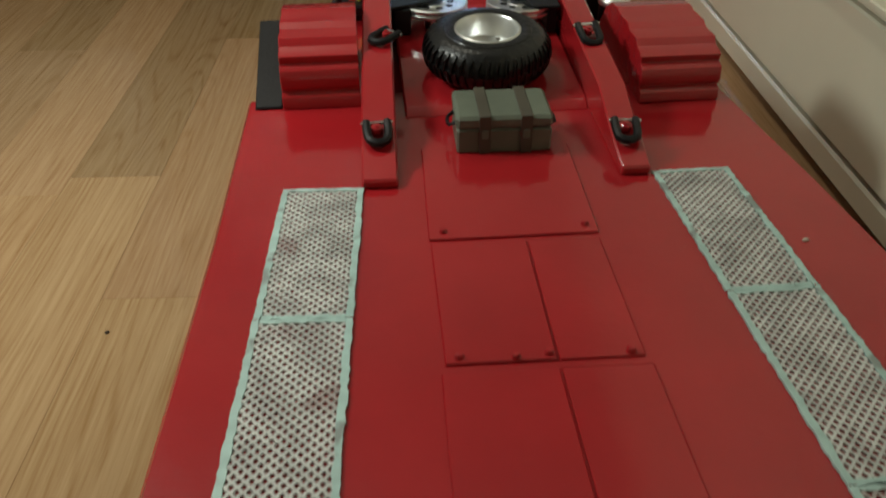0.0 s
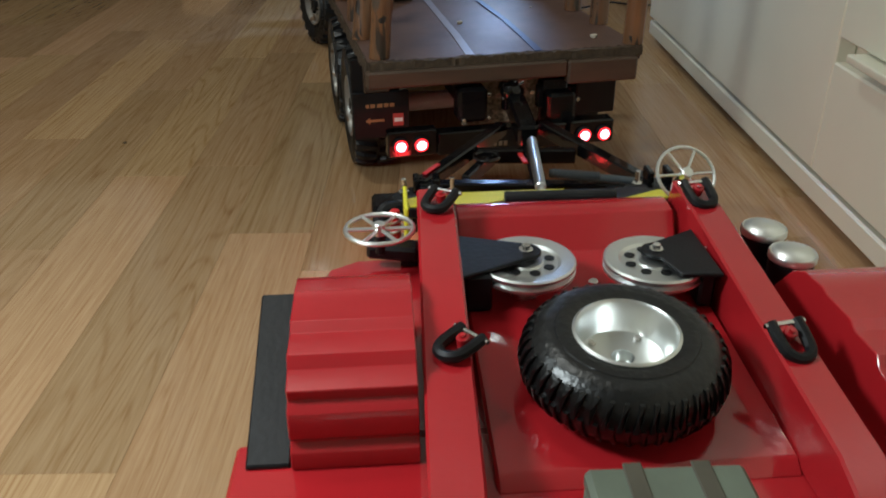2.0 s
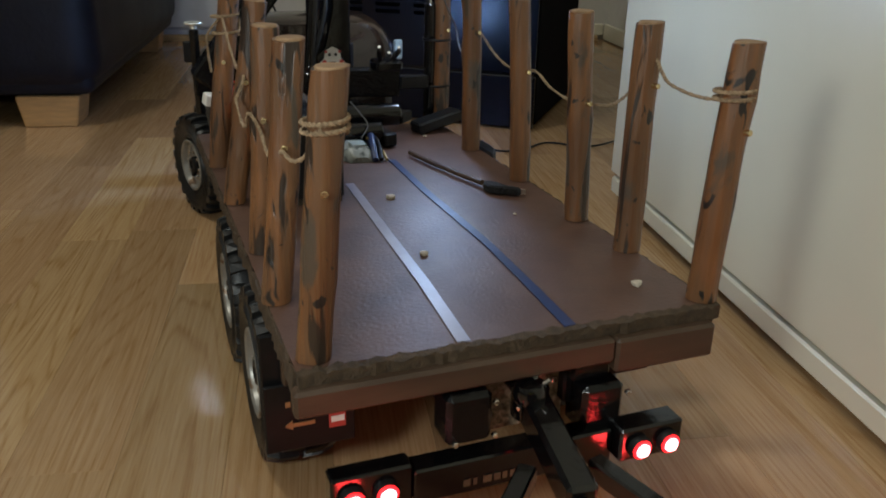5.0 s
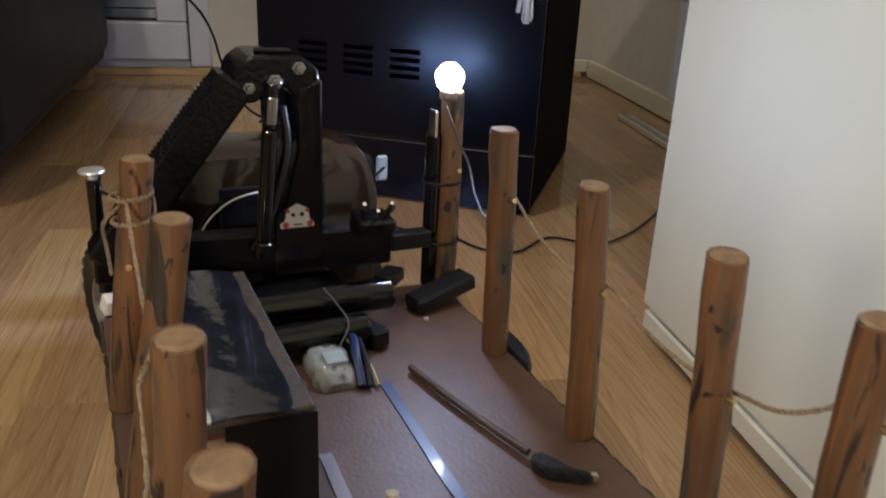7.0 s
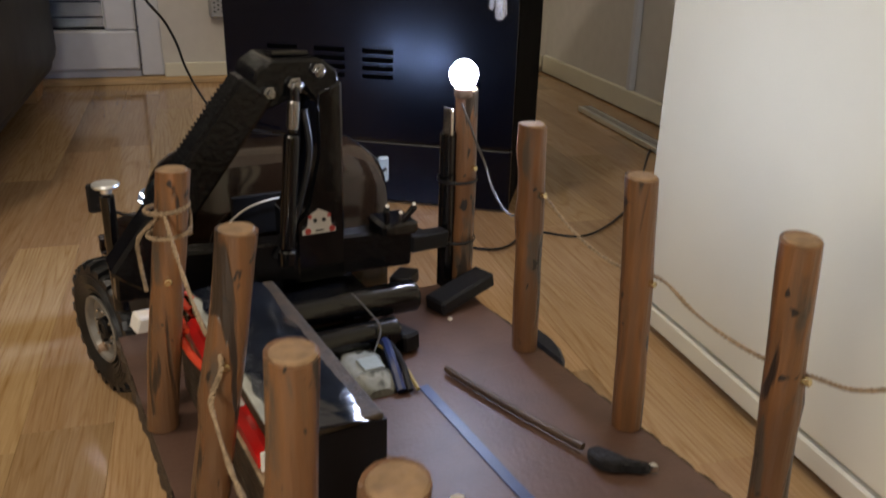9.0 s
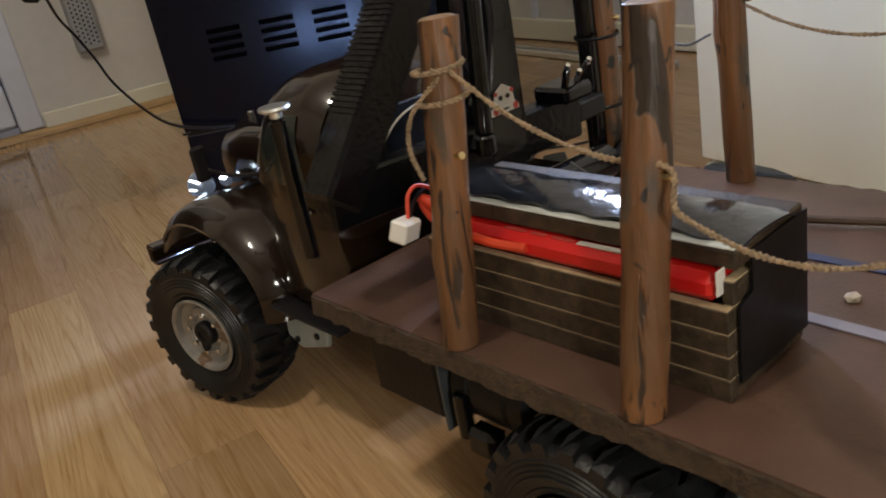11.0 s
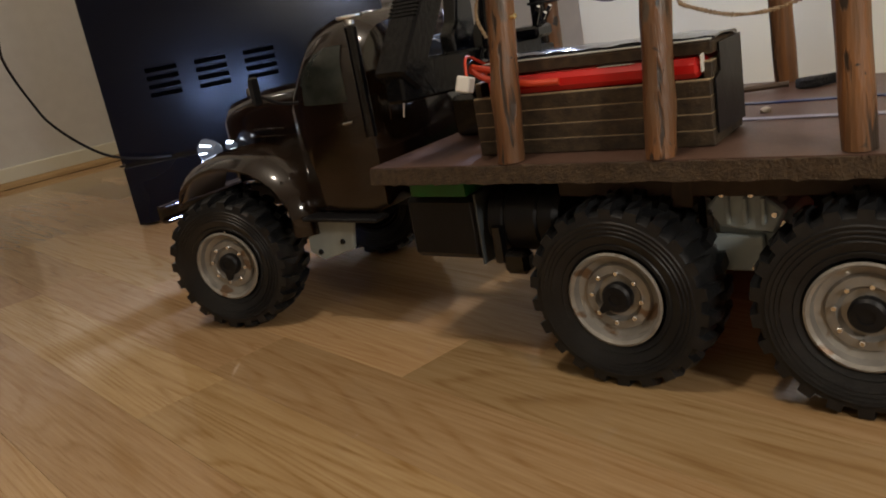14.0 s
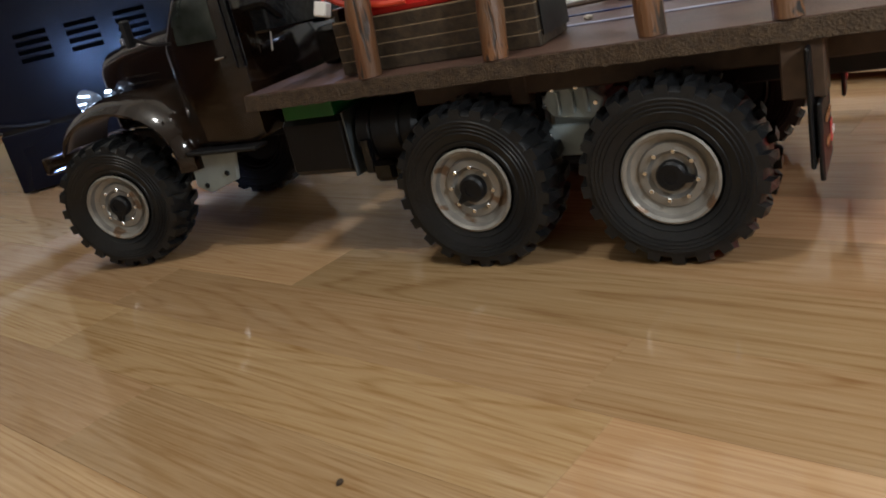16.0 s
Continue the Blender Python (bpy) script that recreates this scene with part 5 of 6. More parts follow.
part("wrap", loft([ring_section(0.2890, 0.008, 0.120, 0.133, 0.006, 0.003), ring_section(0.2930, 0.0115, 0.118, 0.1365, 0.008, 0.003), ring_section(0.2985, 0.0128, 0.117, 0.1395, 0.009, 0.003), ring_section(0.3060, 0.0118, 0.117, 0.1380, 0.008, 0.003), ring_section(0.3140, 0.0130, 0.117, 0.1405, 0.009, 0.003), ring_section(0.3230, 0.0122, 0.118, 0.1385, 0.008, 0.003), ring_section(0.3300, 0.0085, 0.119, 0.135, 0.006, 0.003)]), WRAP, recv, "crumpled clear plastic wrap", m=pose(0.0015, 0, 0))
part("board", box(-0.0030, 0.0085, 0.2990, 0.3120, 0.1388, 0.1402, 0.0004), CASEGREY, recv)
part("black_plug", box(0.0150, 0.0225, 0.3060, 0.3320, 0.1290, 0.1375, 0.001), BLACK, recv)
part("wire", tube([(0.0205, 0.284, 0.1310), (0.0210, 0.300, 0.1345), (0.0165, 0.318, 0.1390), (0.0120, 0.334, 0.1370)], 0.0011, 6), YELLOWWIRE, recv)
part("wire", tube([(0.012, 0.286, 0.131), (0.014, 0.302, 0.140), (0.018, 0.322, 0.141), (0.014, 0.340, 0.136)], 0.0026, 8), BLUETAPE, recv)
part("wire", tube([(0.016, 0.284, 0.1315), (0.019, 0.300, 0.138), (0.022, 0.325, 0.139)], 0.0018, 8), BLACK, recv)
part("antenna", tube([(0.008, 0.312, 0.142), (0.016, 0.322, 0.150), (0.012, 0.332, 0.158), (0.006, 0.338, 0.166)], 0.0005, 5), LAMPWIRE, recv)
axe = thing("toy_axe", "small dark axe lying on the truck's deck", "axe")
part("handle", tube([(0.0425, 0.294, 0.1325), (0.047, 0.272, 0.1325), (0.055, 0.240, 0.1325), (0.0655, 0.203, 0.1330)], 0.0020, 8), BEAM, axe)

part("head", prism([(0.0628, 0.1945), (0.0640, 0.1885), (0.0675, 0.1845), (0.0735, 0.1815), (0.0790, 0.1775), (0.0835, 0.1757), (0.0832, 0.1785), (0.0770, 0.1850), (0.0740, 0.1925), (0.0700, 0.1990), (0.0650, 0.1995)], DECK_Z + 0.0004, DECK_Z + 0.0066, "z", 0.0012), FUZZ, axe)
part("edge", prism([(0.0836, 0.1757), (0.0862, 0.1750), (0.0866, 0.1778), (0.0834, 0.1790)], DECK_Z + 0.0020, DECK_Z + 0.0050, "z"), STEEL, axe)
for x, y, s, seed in ((-0.015, 0.098, 0.0030, 1), (-0.003, 0.199, 0.0036, 2), (0.0748, 0.350, 0.0017, 3), (0.078, 0.024, 0.0034, 4), (0.064, 0.145, 0.0012, 5)):
    bm = bmesh.new()
    bmesh.ops.create_icosphere(bm, subdivisions=1, radius=s)
    rng = random.Random(seed)
    for v in bm.verts:
        v.co = Vector((v.co.x * rng.uniform(0.8, 1.3), v.co.y * rng.uniform(0.8, 1.2), v.co.z * rng.uniform(0.5, 0.8)))
    single("crumb", bm, STONE, "pale wood crumb lying on the deck", "crumb", pose(x, y, DECK_Z + 0.4 * s), "crumbs on the deck")

for x, y, z, s, seed in ((-0.3255, 0.2260, 0.0, 0.0020, 11), (-0.3018, -0.4309, 0.0, 0.0014, 12), (0.0083, -0.5728, 0.1046, 0.0013, 14)):
    bm = bmesh.new()
    bmesh.ops.create_icosphere(bm, subdivisions=1, radius=s)
    rng = random.Random(seed)
    for v in bm.verts:
        v.co = Vector((v.co.x * rng.uniform(0.9, 1.5), v.co.y * rng.uniform(0.6, 1.0), v.co.z * rng.uniform(0.4, 0.7)))
    if z:
        single("crumb", bm, STONE, "pale dust crumb lying on the trailer deck", "crumb", pose(x, y, z + 0.4 * s))
    else:
        single("crumb", bm, FIBRE, "tiny dark crumb lying on the oak floor", "crumb", pose(x, y, z + 0.4 * s), "crumbs on the floor")


# ---- rope through the stakes ----
def rope(name, points, label):
    single(name, twine(points, 0.00105, 10, 0.0042), ROPE, label, "rope", group="ropes round the bed")


def sag(p, q, drop, n=4):
    p, q = Vector(p), Vector(q)
    return [p.lerp(q, k / n) - Vector((0, 0, drop * 4 * (k / n) * (1 - k / n))) for k in range(n)]


def coil(x, y, z, turns, r=0.0092, rise=0.0035):
    return [Vector((x + r * math.cos(a), y + r * math.sin(a), z + rise * a / 6.283)) for a in [k * math.pi / 4 for k in range(int(8 * turns) + 1)]]


LX, RX, off = -0.0910, 0.0955, 0.0095
run = coil(LX, 0.3095, 0.2250, 1.0) + coil(LX, 0.3095, 0.2365, 1.2) + [Vector((LX - off * 0.6, 0.306, 0.2385))]
rope("tied_rope", run, "hemp twine wound round the front stake")
rope("rope", sag((LX - off * 0.3, 0.301, 0.2385), (-0.0935, 0.2130, 0.2120), 0.008) + [Vector((-0.0935, 0.2130, 0.2120)), Vector((-0.0985, 0.2085, 0.2030))]
     + sag((-0.1000, 0.2040, 0.2000), (-0.1030, 0.1300, 0.2090), 0.011) + [Vector((-0.1030, 0.1300, 0.2090))] + sag((-0.0985, 0.1245, 0.2010), (-0.0985, 0.0605, 0.2060), 0.010)
     + sag((-0.0985, 0.0605, 0.2060), (LX - off * 0.4, -0.006, 0.232), 0.008) + [Vector((LX - off * 0.4, -0.006, 0.232))],
     "hemp twine sagging from stake to stake")
rope("tied_rope", [Vector((LX - 0.006, 0.303, 0.2365)), Vector((LX - 0.013, 0.313, 0.2245)), Vector((LX - 0.0125, 0.319, 0.2105)), Vector((LX - 0.0118, 0.315, 0.1985))], "loose twine end on the front stake")
rope("tied_rope", coil(LX, 0.002, 0.2280, 2.2), "hemp twine wound round the rear stake")
rope("tied_rope", coil(0.1035, 0.001, 0.2300, 2.0), "hemp twine wound round the rear stake")
rope("rope", sag((RX + off, 0.304, 0.2210), (RX + off, 0.208, 0.2085), 0.010) + sag((RX + off, 0.208, 0.2085), (RX + off, 0.120, 0.2035), 0.007) + sag((RX + off, 0.120, 0.2035), (RX + off, 0.070, 0.2390), 0.008)
     + sag((RX + off, 0.070, 0.2390), (RX + off, 0.055, 0.2290), 0.0, 2) + sag((RX + off, 0.055, 0.2290), (0.1065, -0.008, 0.2350), 0.005) + [Vector((0.1065, -0.008, 0.2320))], "hemp twine sagging from stake to stake")

# ---- drawbar between truck and trailer ----
TRAILER = pose(-0.05026, -0.18244, 0, 0, 0, -8.2)
RIDGE = mesh_from("ridge", lathe([(0.0024, -0.0005), (0.0031, -0.0003), (0.0031, 0.0003), (0.0024, 0.0005)], 14, "x"), GREYTUBE)
drawbar = thing("drawbar", "black steel A-frame drawbar coupling the trailer to the truck", "drawbar", TRAILER)
for p, q, w in (((-0.053, 0.040, 0.084), (0.012, 0.136, 0.086), 0.0085), ((0.091, 0.026, 0.084), (0.042, 0.136, 0.086), 0.0085), ((-0.056, 0.041, 0.082), (0.095, 0.027, 0.082), 0.0085),
                ((-0.012, 0.094, 0.082), (0.056, 0.088, 0.082), 0.0070), ((-0.002, 0.088, 0.082), (-0.024, 0.048, 0.082), 0.0060), ((0.0270, 0.120, 0.083), (0.0210, 0.044, 0.083), 0.0085)):
    part("strut", bar(p, q, w, 0.010, 0.001), BLACK_GLOSS, drawbar)
part("guide_ring", tube([(-0.007 + 0.0085 * math.cos(a * math.pi / 8), 0.076 + 0.0085 * math.sin(a * math.pi / 8), 0.0880) for a in range(16)], 0.0013, 6, smooth=False, closed=True), BLACK_GLOSS, drawbar)
part("coupling_head", join(bar((0.027, 0.110, 0.088), (0.027, 0.178, 0.094), 0.014, 0.016, 0.002), rod((0.026, 0.178, 0.086), (0.026, 0.178, 0.104), 0.009, 18)), BLACK_GLOSS, drawbar)
part("coupling_bolt", rod((0.026, 0.178, 0.1042), (0.026, 0.178, 0.110), 0.004, 6), STEEL, drawbar)
part("air_line", join(rod((0.0213, 0.066, 0.1020), (0.0140, -0.006, 0.1010), 0.0033, 14), rod((0.0139, -0.0065, 0.1010), (0.0132, -0.013, 0.1005), 0.0024, 10)), ALU, drawbar, "silver tube damper")
for k in range(24):
    t = k / 23
    part("ridge", RIDGE, GREYTUBE, drawbar, m=Matrix.Translation((0.028 + 0.027 * t, 0.0291 - 0.0077 * t, 0.0945)) @ pose(0, 0, 0, 0, 0, -15.9))
part("ridged_tube", rod((0.026, 0.0297, 0.0945), (0.078, 0.0150, 0.0930), 0.0025, 12), GREYTUBE, drawbar, "ridged grey tube")
for u in (-0.050, 0.092):
    part("pivot_block", box(u - 0.012, u + 0.012, 0.002, 0.028, 0.070, 0.090, 0.002), PRINTED, drawbar)
    part("pivot_ear", join(box(u - 0.008, u - 0.004, 0.016, 0.028, 0.0902, 0.0985, 0.001), box(u + 0.004, u + 0.008, 0.016, 0.028, 0.0902, 0.0985, 0.001)), BLACK_GLOSS, drawbar)
for p, q in (((-0.050, 0.0450, 0.0902), (-0.040, 0.0600, 0.0904)), ((0.0150, 0.074, 0.0905), (0.0165, 0.058, 0.0900))):
    part("reflector", bar(p, q, 0.003, 0.0008, 0), RED_BRIGHT, drawbar, "red reflective strip")

# ---- the trailer ----
trailer = thing("lowboy_trailer", "glossy red model low-loader trailer with two tread strips", "trailer", TRAILER)
part("deck", prism([(-0.128, -0.217), (0.134, -0.217), (0.142, -0.330), (0.147, -0.45), (0.150, -0.86), (-0.152, -0.86), (-0.1365, -0.483), (-0.1310, -0.354)], 0.088, 0.1045, "z", 0.0015), RED, trailer)
part("inner_deck", box(-0.0525, 0.0525, -0.2168, -0.062, 0.088, 0.1040, 0.002), RED, trailer)
for side in (-1, 1):
    s = lambda a, b: (min(side * a, side * b), max(side * a, side * b))
    x0, x1 = s(0.053, 0.108)
    part("side_deck", prism([(side * 0.0535, -0.2165), (side * 0.107, -0.2165), (side * 0.108, -0.118), (side * 0.103, -0.098), (side * 0.090, -0.090), (side * 0.0535, -0.088)], 0.090, 0.1042, "z", 0.002), RED, trailer)
    profile = [(-0.2380, 0.1048), (-0.2380, 0.1115), (-0.2345, 0.1140), (-0.2370, 0.1170), (-0.2362, 0.1258), (-0.2318, 0.1280), (-0.2330, 0.1325), (-0.2240, 0.1350), (-0.2215, 0.1390), (-0.2080, 0.1388), (-0.2040, 0.1415),
               (-0.1880, 0.1412), (-0.1850, 0.1425), (-0.1720, 0.1412), (-0.1640, 0.1360), (-0.1540, 0.1220), (-0.1500, 0.1048)]
    part("wheel_arch", prism([(-0.150 + (v + 0.150) * (0.925 if side < 0 else 1.06), z if side < 0 else 0.1048 + 0.87 * (z - 0.1048)) for v, z in profile], *s(0.0670 if side < 0 else 0.0830, 0.1085 if side < 0 else 0.1270), "x", 0.00035), RED, trailer, "folded red sheet wheel arch")
    if side < 0:
        part("rubber_flap", prism([(-0.1600, 0.1290), (-0.2300, 0.1060), (-0.2300, 0.1030), (-0.1600, 0.1255)], *s(0.1090, 0.1235), "x", 0.0006), BLACK, trailer)
    beam = [(-0.318, 0.1046), (-0.318, 0.1090), (-0.290, 0.1165), (-0.262, 0.1260), (-0.120, 0.1398), (-0.092, 0.1405), (-0.090, 0.1300), (-0.090, 0.1046)]
    lean = pose(0, 0, 0, 0, 0, -1.9 if side < 0 else -1.3)
    part("gooseneck_beam", prism([(v + 0.31, z) for v, z in beam], -0.0083 if side < 0 else -0.0058, 0.0083, "x", 0.0009), RED, trailer, m=Matrix.Translation((-0.0597 if side < 0 else 0.0583, -0.31, 0)) @ lean)
    # tread strips: a lattice in two panels with rims
    for v0, v1 in ((-0.408, -0.317), (-0.500, -0.4085), (-0.592, -0.5005), (-0.684, -0.5925)):
        panel, edging = bmesh.new(), bmesh.new()
        u0, u1, z, zt = 0.0680, 0.1040, 0.1048, 0.1055
        rng = random.Random(int(v0 * 1000) + side)
        for a, b, along in ((u0, u0 + 0.0020, "v"), (u1 - 0.0020, u1, "v"), (v0, v0 + 0.0016, "u"), (v1 - 0.0016, v1, "u")):
            lo, hi = (v0, v1) if along == "v" else (u0 + 0.0022, u1 - 0.0022)
            n, prev = (34 if along == "v" else 14), None
            for k in range(n + 1):
                t = lo + (hi - lo) * k / n
                p, q = a - rng.uniform(0.0, 0.0009), b + rng.uniform(-0.0003, 0.0006)
                quad = [(p, t), (q, t)] if along == "v" else [(t, p), (t, q)]
                ring = [edging.verts.new((side * u, v, h)) for h in (z, zt + 0.0003) for u, v in quad]
                if prev:
                    for i, j in ((2, 3), (0, 2), (1, 3)):
                        edging.faces.new((prev[i], prev[j], ring[j], ring[i]))
                prev = ring
        step, wide = 0.0027, 0.00074
        span = u1 - u0
        for sign in (1, -1):
            k = v0 - span
            while k < v1:
                pts = [(u0 + (v - k if sign > 0 else span - (v - k)), v) for v in (max(k, v0), min(k + span, v1))]
                (ua, va), (ub, vb) = pts
                if vb - va > 0.001:
                    d = wide / 2
                    quad = [(ua - d, va + d * sign), (ub - d, vb + d * sign), (ub + d, vb - d * sign), (ua + d, va - d * sign)]
                    lo = [panel.verts.new((side * u, v, z)) for u, v in quad]
                    hi = [panel.verts.new((side * u, v, zt + 0.0001 * sign)) for u, v in quad]
                    panel.faces.new(hi)
                    for i in range(4):
                        panel.faces.new((lo[i], lo[(i + 1) % 4], hi[(i + 1) % 4], hi[i]))
                k += step * 1.414
        lattice = part("tread_panel", panel, MESHPALE, trailer, "pale expanded-mesh tread strip", m=Matrix.Translation((side * 0.086, -0.318, 0)) @ Matrix.Rotation(radians(-3.6 if side < 0 else 0.4), 4, "Z") @ Matrix.Translation((-side * 0.086, 0.318, 0)), flat=True)
        part("panel_edging", edging, MESHGREY, lattice, "ragged mint edging", flat=True)
    part("trailer_axle", rod((side * 0.05, -0.19, 0.045), (side * 0.085, -0.19, 0.045), 0.006), BLACK, trailer)
# plates on the deck
for outline, h in (([(-0.0386, -0.284), (0.034, -0.284), (0.0305, -0.3635), (-0.0416, -0.3625)], 0.0010), ([(-0.0411, -0.3652), (-0.0014, -0.3665), (-0.0034, -0.4385), (-0.0423, -0.4375)], 0.0010),
                   ([(-0.0008, -0.3665), (0.0295, -0.3675), (0.0275, -0.4395), (-0.0028, -0.4385)], 0.0006), ([(-0.0441, -0.4415), (-0.0036, -0.4425), (-0.0060, -0.540), (-0.0475, -0.540)], 0.0009),
                   ([(-0.0030, -0.4425), (0.0290, -0.4435), (0.0270, -0.540), (-0.0054, -0.540)], 0.0006), ([(-0.050, -0.545), (0.030, -0.545), (0.028, -0.700), (-0.054, -0.700)], 0.0010)):
    part("cover_plate", prism(outline, 0.1046, 0.1046 + h, "z", 0.0005), RED, trailer)
for u, v in ((-0.0351, -0.3572), (0.0255, -0.3576), (-0.0372, -0.4343), (-0.0177, -0.4360), (-0.0060, -0.4352), (0.0228, -0.4368), (-0.041, -0.532), (0.022, -0.532)):
    part("rivet", lathe([(0.0, 0.0022), (0.0012, 0.0019), (0.0019, 0.0005), (0.0020, 0.0)], 10, centre=(u, v, 0.1053)), RED, trailer)
# raised tray under the spare wheel
part("spare_tray", prism([(-0.2480, 0.1042), (-0.242, 0.1085), (-0.165, 0.1150), (-0.116, 0.1180), (-0.107, 0.1325), (-0.0965, 0.1335), (-0.0900, 0.1315), (-0.0885, 0.1042)], -0.0440, 0.0545, "x", 0.0010), RED, trailer)
# front plate with stripes
slope = [(-0.0880, 0.1290), (-0.0280, 0.1088), (-0.0280, 0.1038), (-0.0880, 0.1240)]
plate = part("front_plate", prism(slope, -0.0640, 0.0680, "x", 0.0006), BLACK, trailer, "yellow and black striped front plate")


def stripe(outline):
    """A flat strip on the sloping plate: (u, t) with t from 0 at the back edge to 1 at the front edge."""
    bm = bmesh.new()
    spot = lambda u, t, d: (u, -0.0878 + 0.0596 * t, 0.1291 - 0.0201 * t + d)
    a = [bm.verts.new(spot(u, t, 0.0001)) for u, t in outline]
    b = [bm.verts.new(spot(u, t, 0.0006)) for u, t in outline]
    bm.faces.new(b)
    for k in range(len(a)):
        bm.faces.new((a[k], a[(k + 1) % len(a)], b[(k + 1) % len(a)], b[k]))
    return bm


part("stripe", stripe([(-0.0638, 0.02), (-0.030, 0.02), (0.022, 0.98), (-0.046, 0.98), (-0.0638, 0.60)]), YELLOW, plate)
part("stripe", stripe([(0.036, 0.02), (0.0678, 0.02), (0.0676, 0.62), (0.066, 0.62)]), YELLOW, plate)
part("end_plate", box(-0.0662, -0.0642, -0.0875, -0.060, 0.100, 0.1285, 0.0006), YELLOW, plate)
part("roller", rod((-0.0185, -0.0800, 0.1288), (0.0345, -0.0830, 0.1296), 0.0034, 14), RUBBER, trailer)
part("front_bar", box(-0.0490, 0.0490, -0.0500, -0.0300, 0.0880, 0.1030, 0.0015), RED, trailer)
# hooks, bolts and springs at the front corners
for side in (-1, 1):
    for u in ((0.036, 0.064) if side < 0 else (0.074,)):
        part("buffer", rod((side * u, 0.006, 0.080), (side * u, 0.006, 0.0935), 0.0078, 18), RUBBER, trailer)
        part("bolt", join(rod((side * u, 0.006, 0.0936), (side * u, 0.006, 0.1040), 0.0016, 8), rod((side * u, 0.006, 0.0940), (side * u, 0.006, 0.0970), 0.0032, 6)), CHROME, trailer)
    part("corner_block", box(*((min(side * 0.056, side * 0.083)), max(side * 0.056, side * 0.083)), -0.008, 0.014, 0.0840, 0.0925, 0.002), PRINTED, trailer)
    part("hook", tube([(side * 0.068, -0.002, 0.0895), (side * 0.0745, -0.005, 0.0900), (side * 0.0780, -0.009, 0.0865), (side * 0.0785, -0.012, 0.0800), (side * 0.0765, -0.014, 0.0730), (side * 0.0745, -0.015, 0.0680)], 0.0044, 10), BLACK, trailer)
    part("spring", tube([(side * 0.070 + 0.004 * math.cos(a), -0.024 + 0.004 * math.sin(a), 0.060 + 0.0009 * a) for a in [k * 0.45 for k in range(90)]], 0.0008, 5, smooth=False), STEEL, trailer)
    part("spring_core", rod((side * 0.070, -0.024, 0.058), (side * 0.070, -0.024, 0.0985), 0.0028, 10), RED_BRIGHT, trailer)


def shackle(u, v, z, turn, lean=0.0):
    """A U-shaped black shackle lying on a beam, with its bolt."""
    m = Matrix.Translation((u, v, z)) @ Matrix.Rotation(radians(turn), 4, "Z") @ Matrix.Rotation(radians(lean), 4, "X")
    line = [(-0.0050, 0.0085, 0), (-0.0050, 0.001, 0), (-0.0040, -0.0042, 0), (0.0, -0.0064, 0), (0.0040, -0.0042, 0), (0.0050, 0.001, 0), (0.0050, 0.0085, 0)]
    ob = part("shackle", tube(line, 0.0021, 8), BLACK, trailer, "black U shackle", m)
    part("shackle_pin", rod((-0.0078, 0.0075, 0), (0.0078, 0.0075, 0), 0.0010, 8), CHROME, ob)
    part("shackle_lug", join(rod((0, 0.0035, -0.0026), (0, 0.0035, 0.0016), 0.0024, 12), rod((0, 0.0035, 0.0017), (0, 0.0035, 0.0026), 0.0012, 8)), RED, ob)


for u, v, z, turn, lean in ((-0.0594, -0.2920, 0.1192, 2, 15), (0.0590, -0.2990, 0.1178, -6, 15), (-0.0535, -0.2080, 0.1342, -50, 8), (0.0605, -0.2150, 0.1335, 10, 26), (-0.0525, -0.1120, 0.1435, -30, 12), (0.0628, -0.1150, 0.1430, 8, 22)):
    shackle(u, v, z, turn, lean)


# winch pulleys under their cover plates
for side in (-1, 1):
    u, v = (-0.0192, -0.1455) if side < 0 else (0.0325, -0.1495)
    rim_rows = [(0.0, 0.1308), (0.0066, 0.1308), (0.0072, 0.1302), (0.0130, 0.1302), (0.0142, 0.1312), (0.0195, 0.1318), (0.0203, 0.1312), (0.0203, 0.1301), (0.0184, 0.1294), (0.0184, 0.1286),
                (0.0203, 0.1279), (0.0203, 0.1268), (0.0195, 0.1262), (0.0060, 0.1262), (0.0060, 0.1150), (0.0, 0.1150)]
    wheel_ob = part("pulley", lathe(rim_rows, 48, centre=(u, v, 0)), ALU, trailer, "turned aluminium pulley with eight holes")
    for k in range(8):
        a = 2 * math.pi * k / 8 + 0.2
        part("hole", rod((u + 0.0102 * math.cos(a), v + 0.0102 * math.sin(a), 0.1303), (u + 0.0102 * math.cos(a), v + 0.0102 * math.sin(a), 0.1306), 0.0022, 10, bevel=False), BLACK, wheel_ob)
    bu, bv = (-0.0188, -0.1425) if side < 0 else (0.0340, -0.1465)
    tip = [(bu - side * 0.0064 * math.sin(a), bv + 0.0064 * math.cos(a)) for a in [k * math.pi / 6 for k in range(7)]]
    if side > 0:
        arm = [(0.0380, v - 0.0175), (0.0540, v - 0.0190), (0.0545, v + 0.0200)] + tip
    else:
        arm = [(-0.0480, v - 0.0175), (-0.0455, v + 0.0185)] + tip
    part("pulley_arm", prism(arm, 0.1322, 0.1340, "z", 0.0004), BLACK, trailer)
    part("arm_foot", box(min(side * 0.0345, side * 0.0450), max(side * 0.0345, side * 0.0450), v - 0.014, v + 0.014, 0.1160, 0.1320, 0.001) if side < 0 else box(0.0475, 0.0535, v - 0.014, v + 0.014, 0.1160, 0.1320, 0.001), BLACK, trailer)
    part("bolt", join(rod((bu, bv, 0.1341), (bu, bv, 0.1348), 0.0030, 14), rod((bu, bv, 0.1349), (bu, bv, 0.1366), 0.0018, 6)), CHROME, trailer)
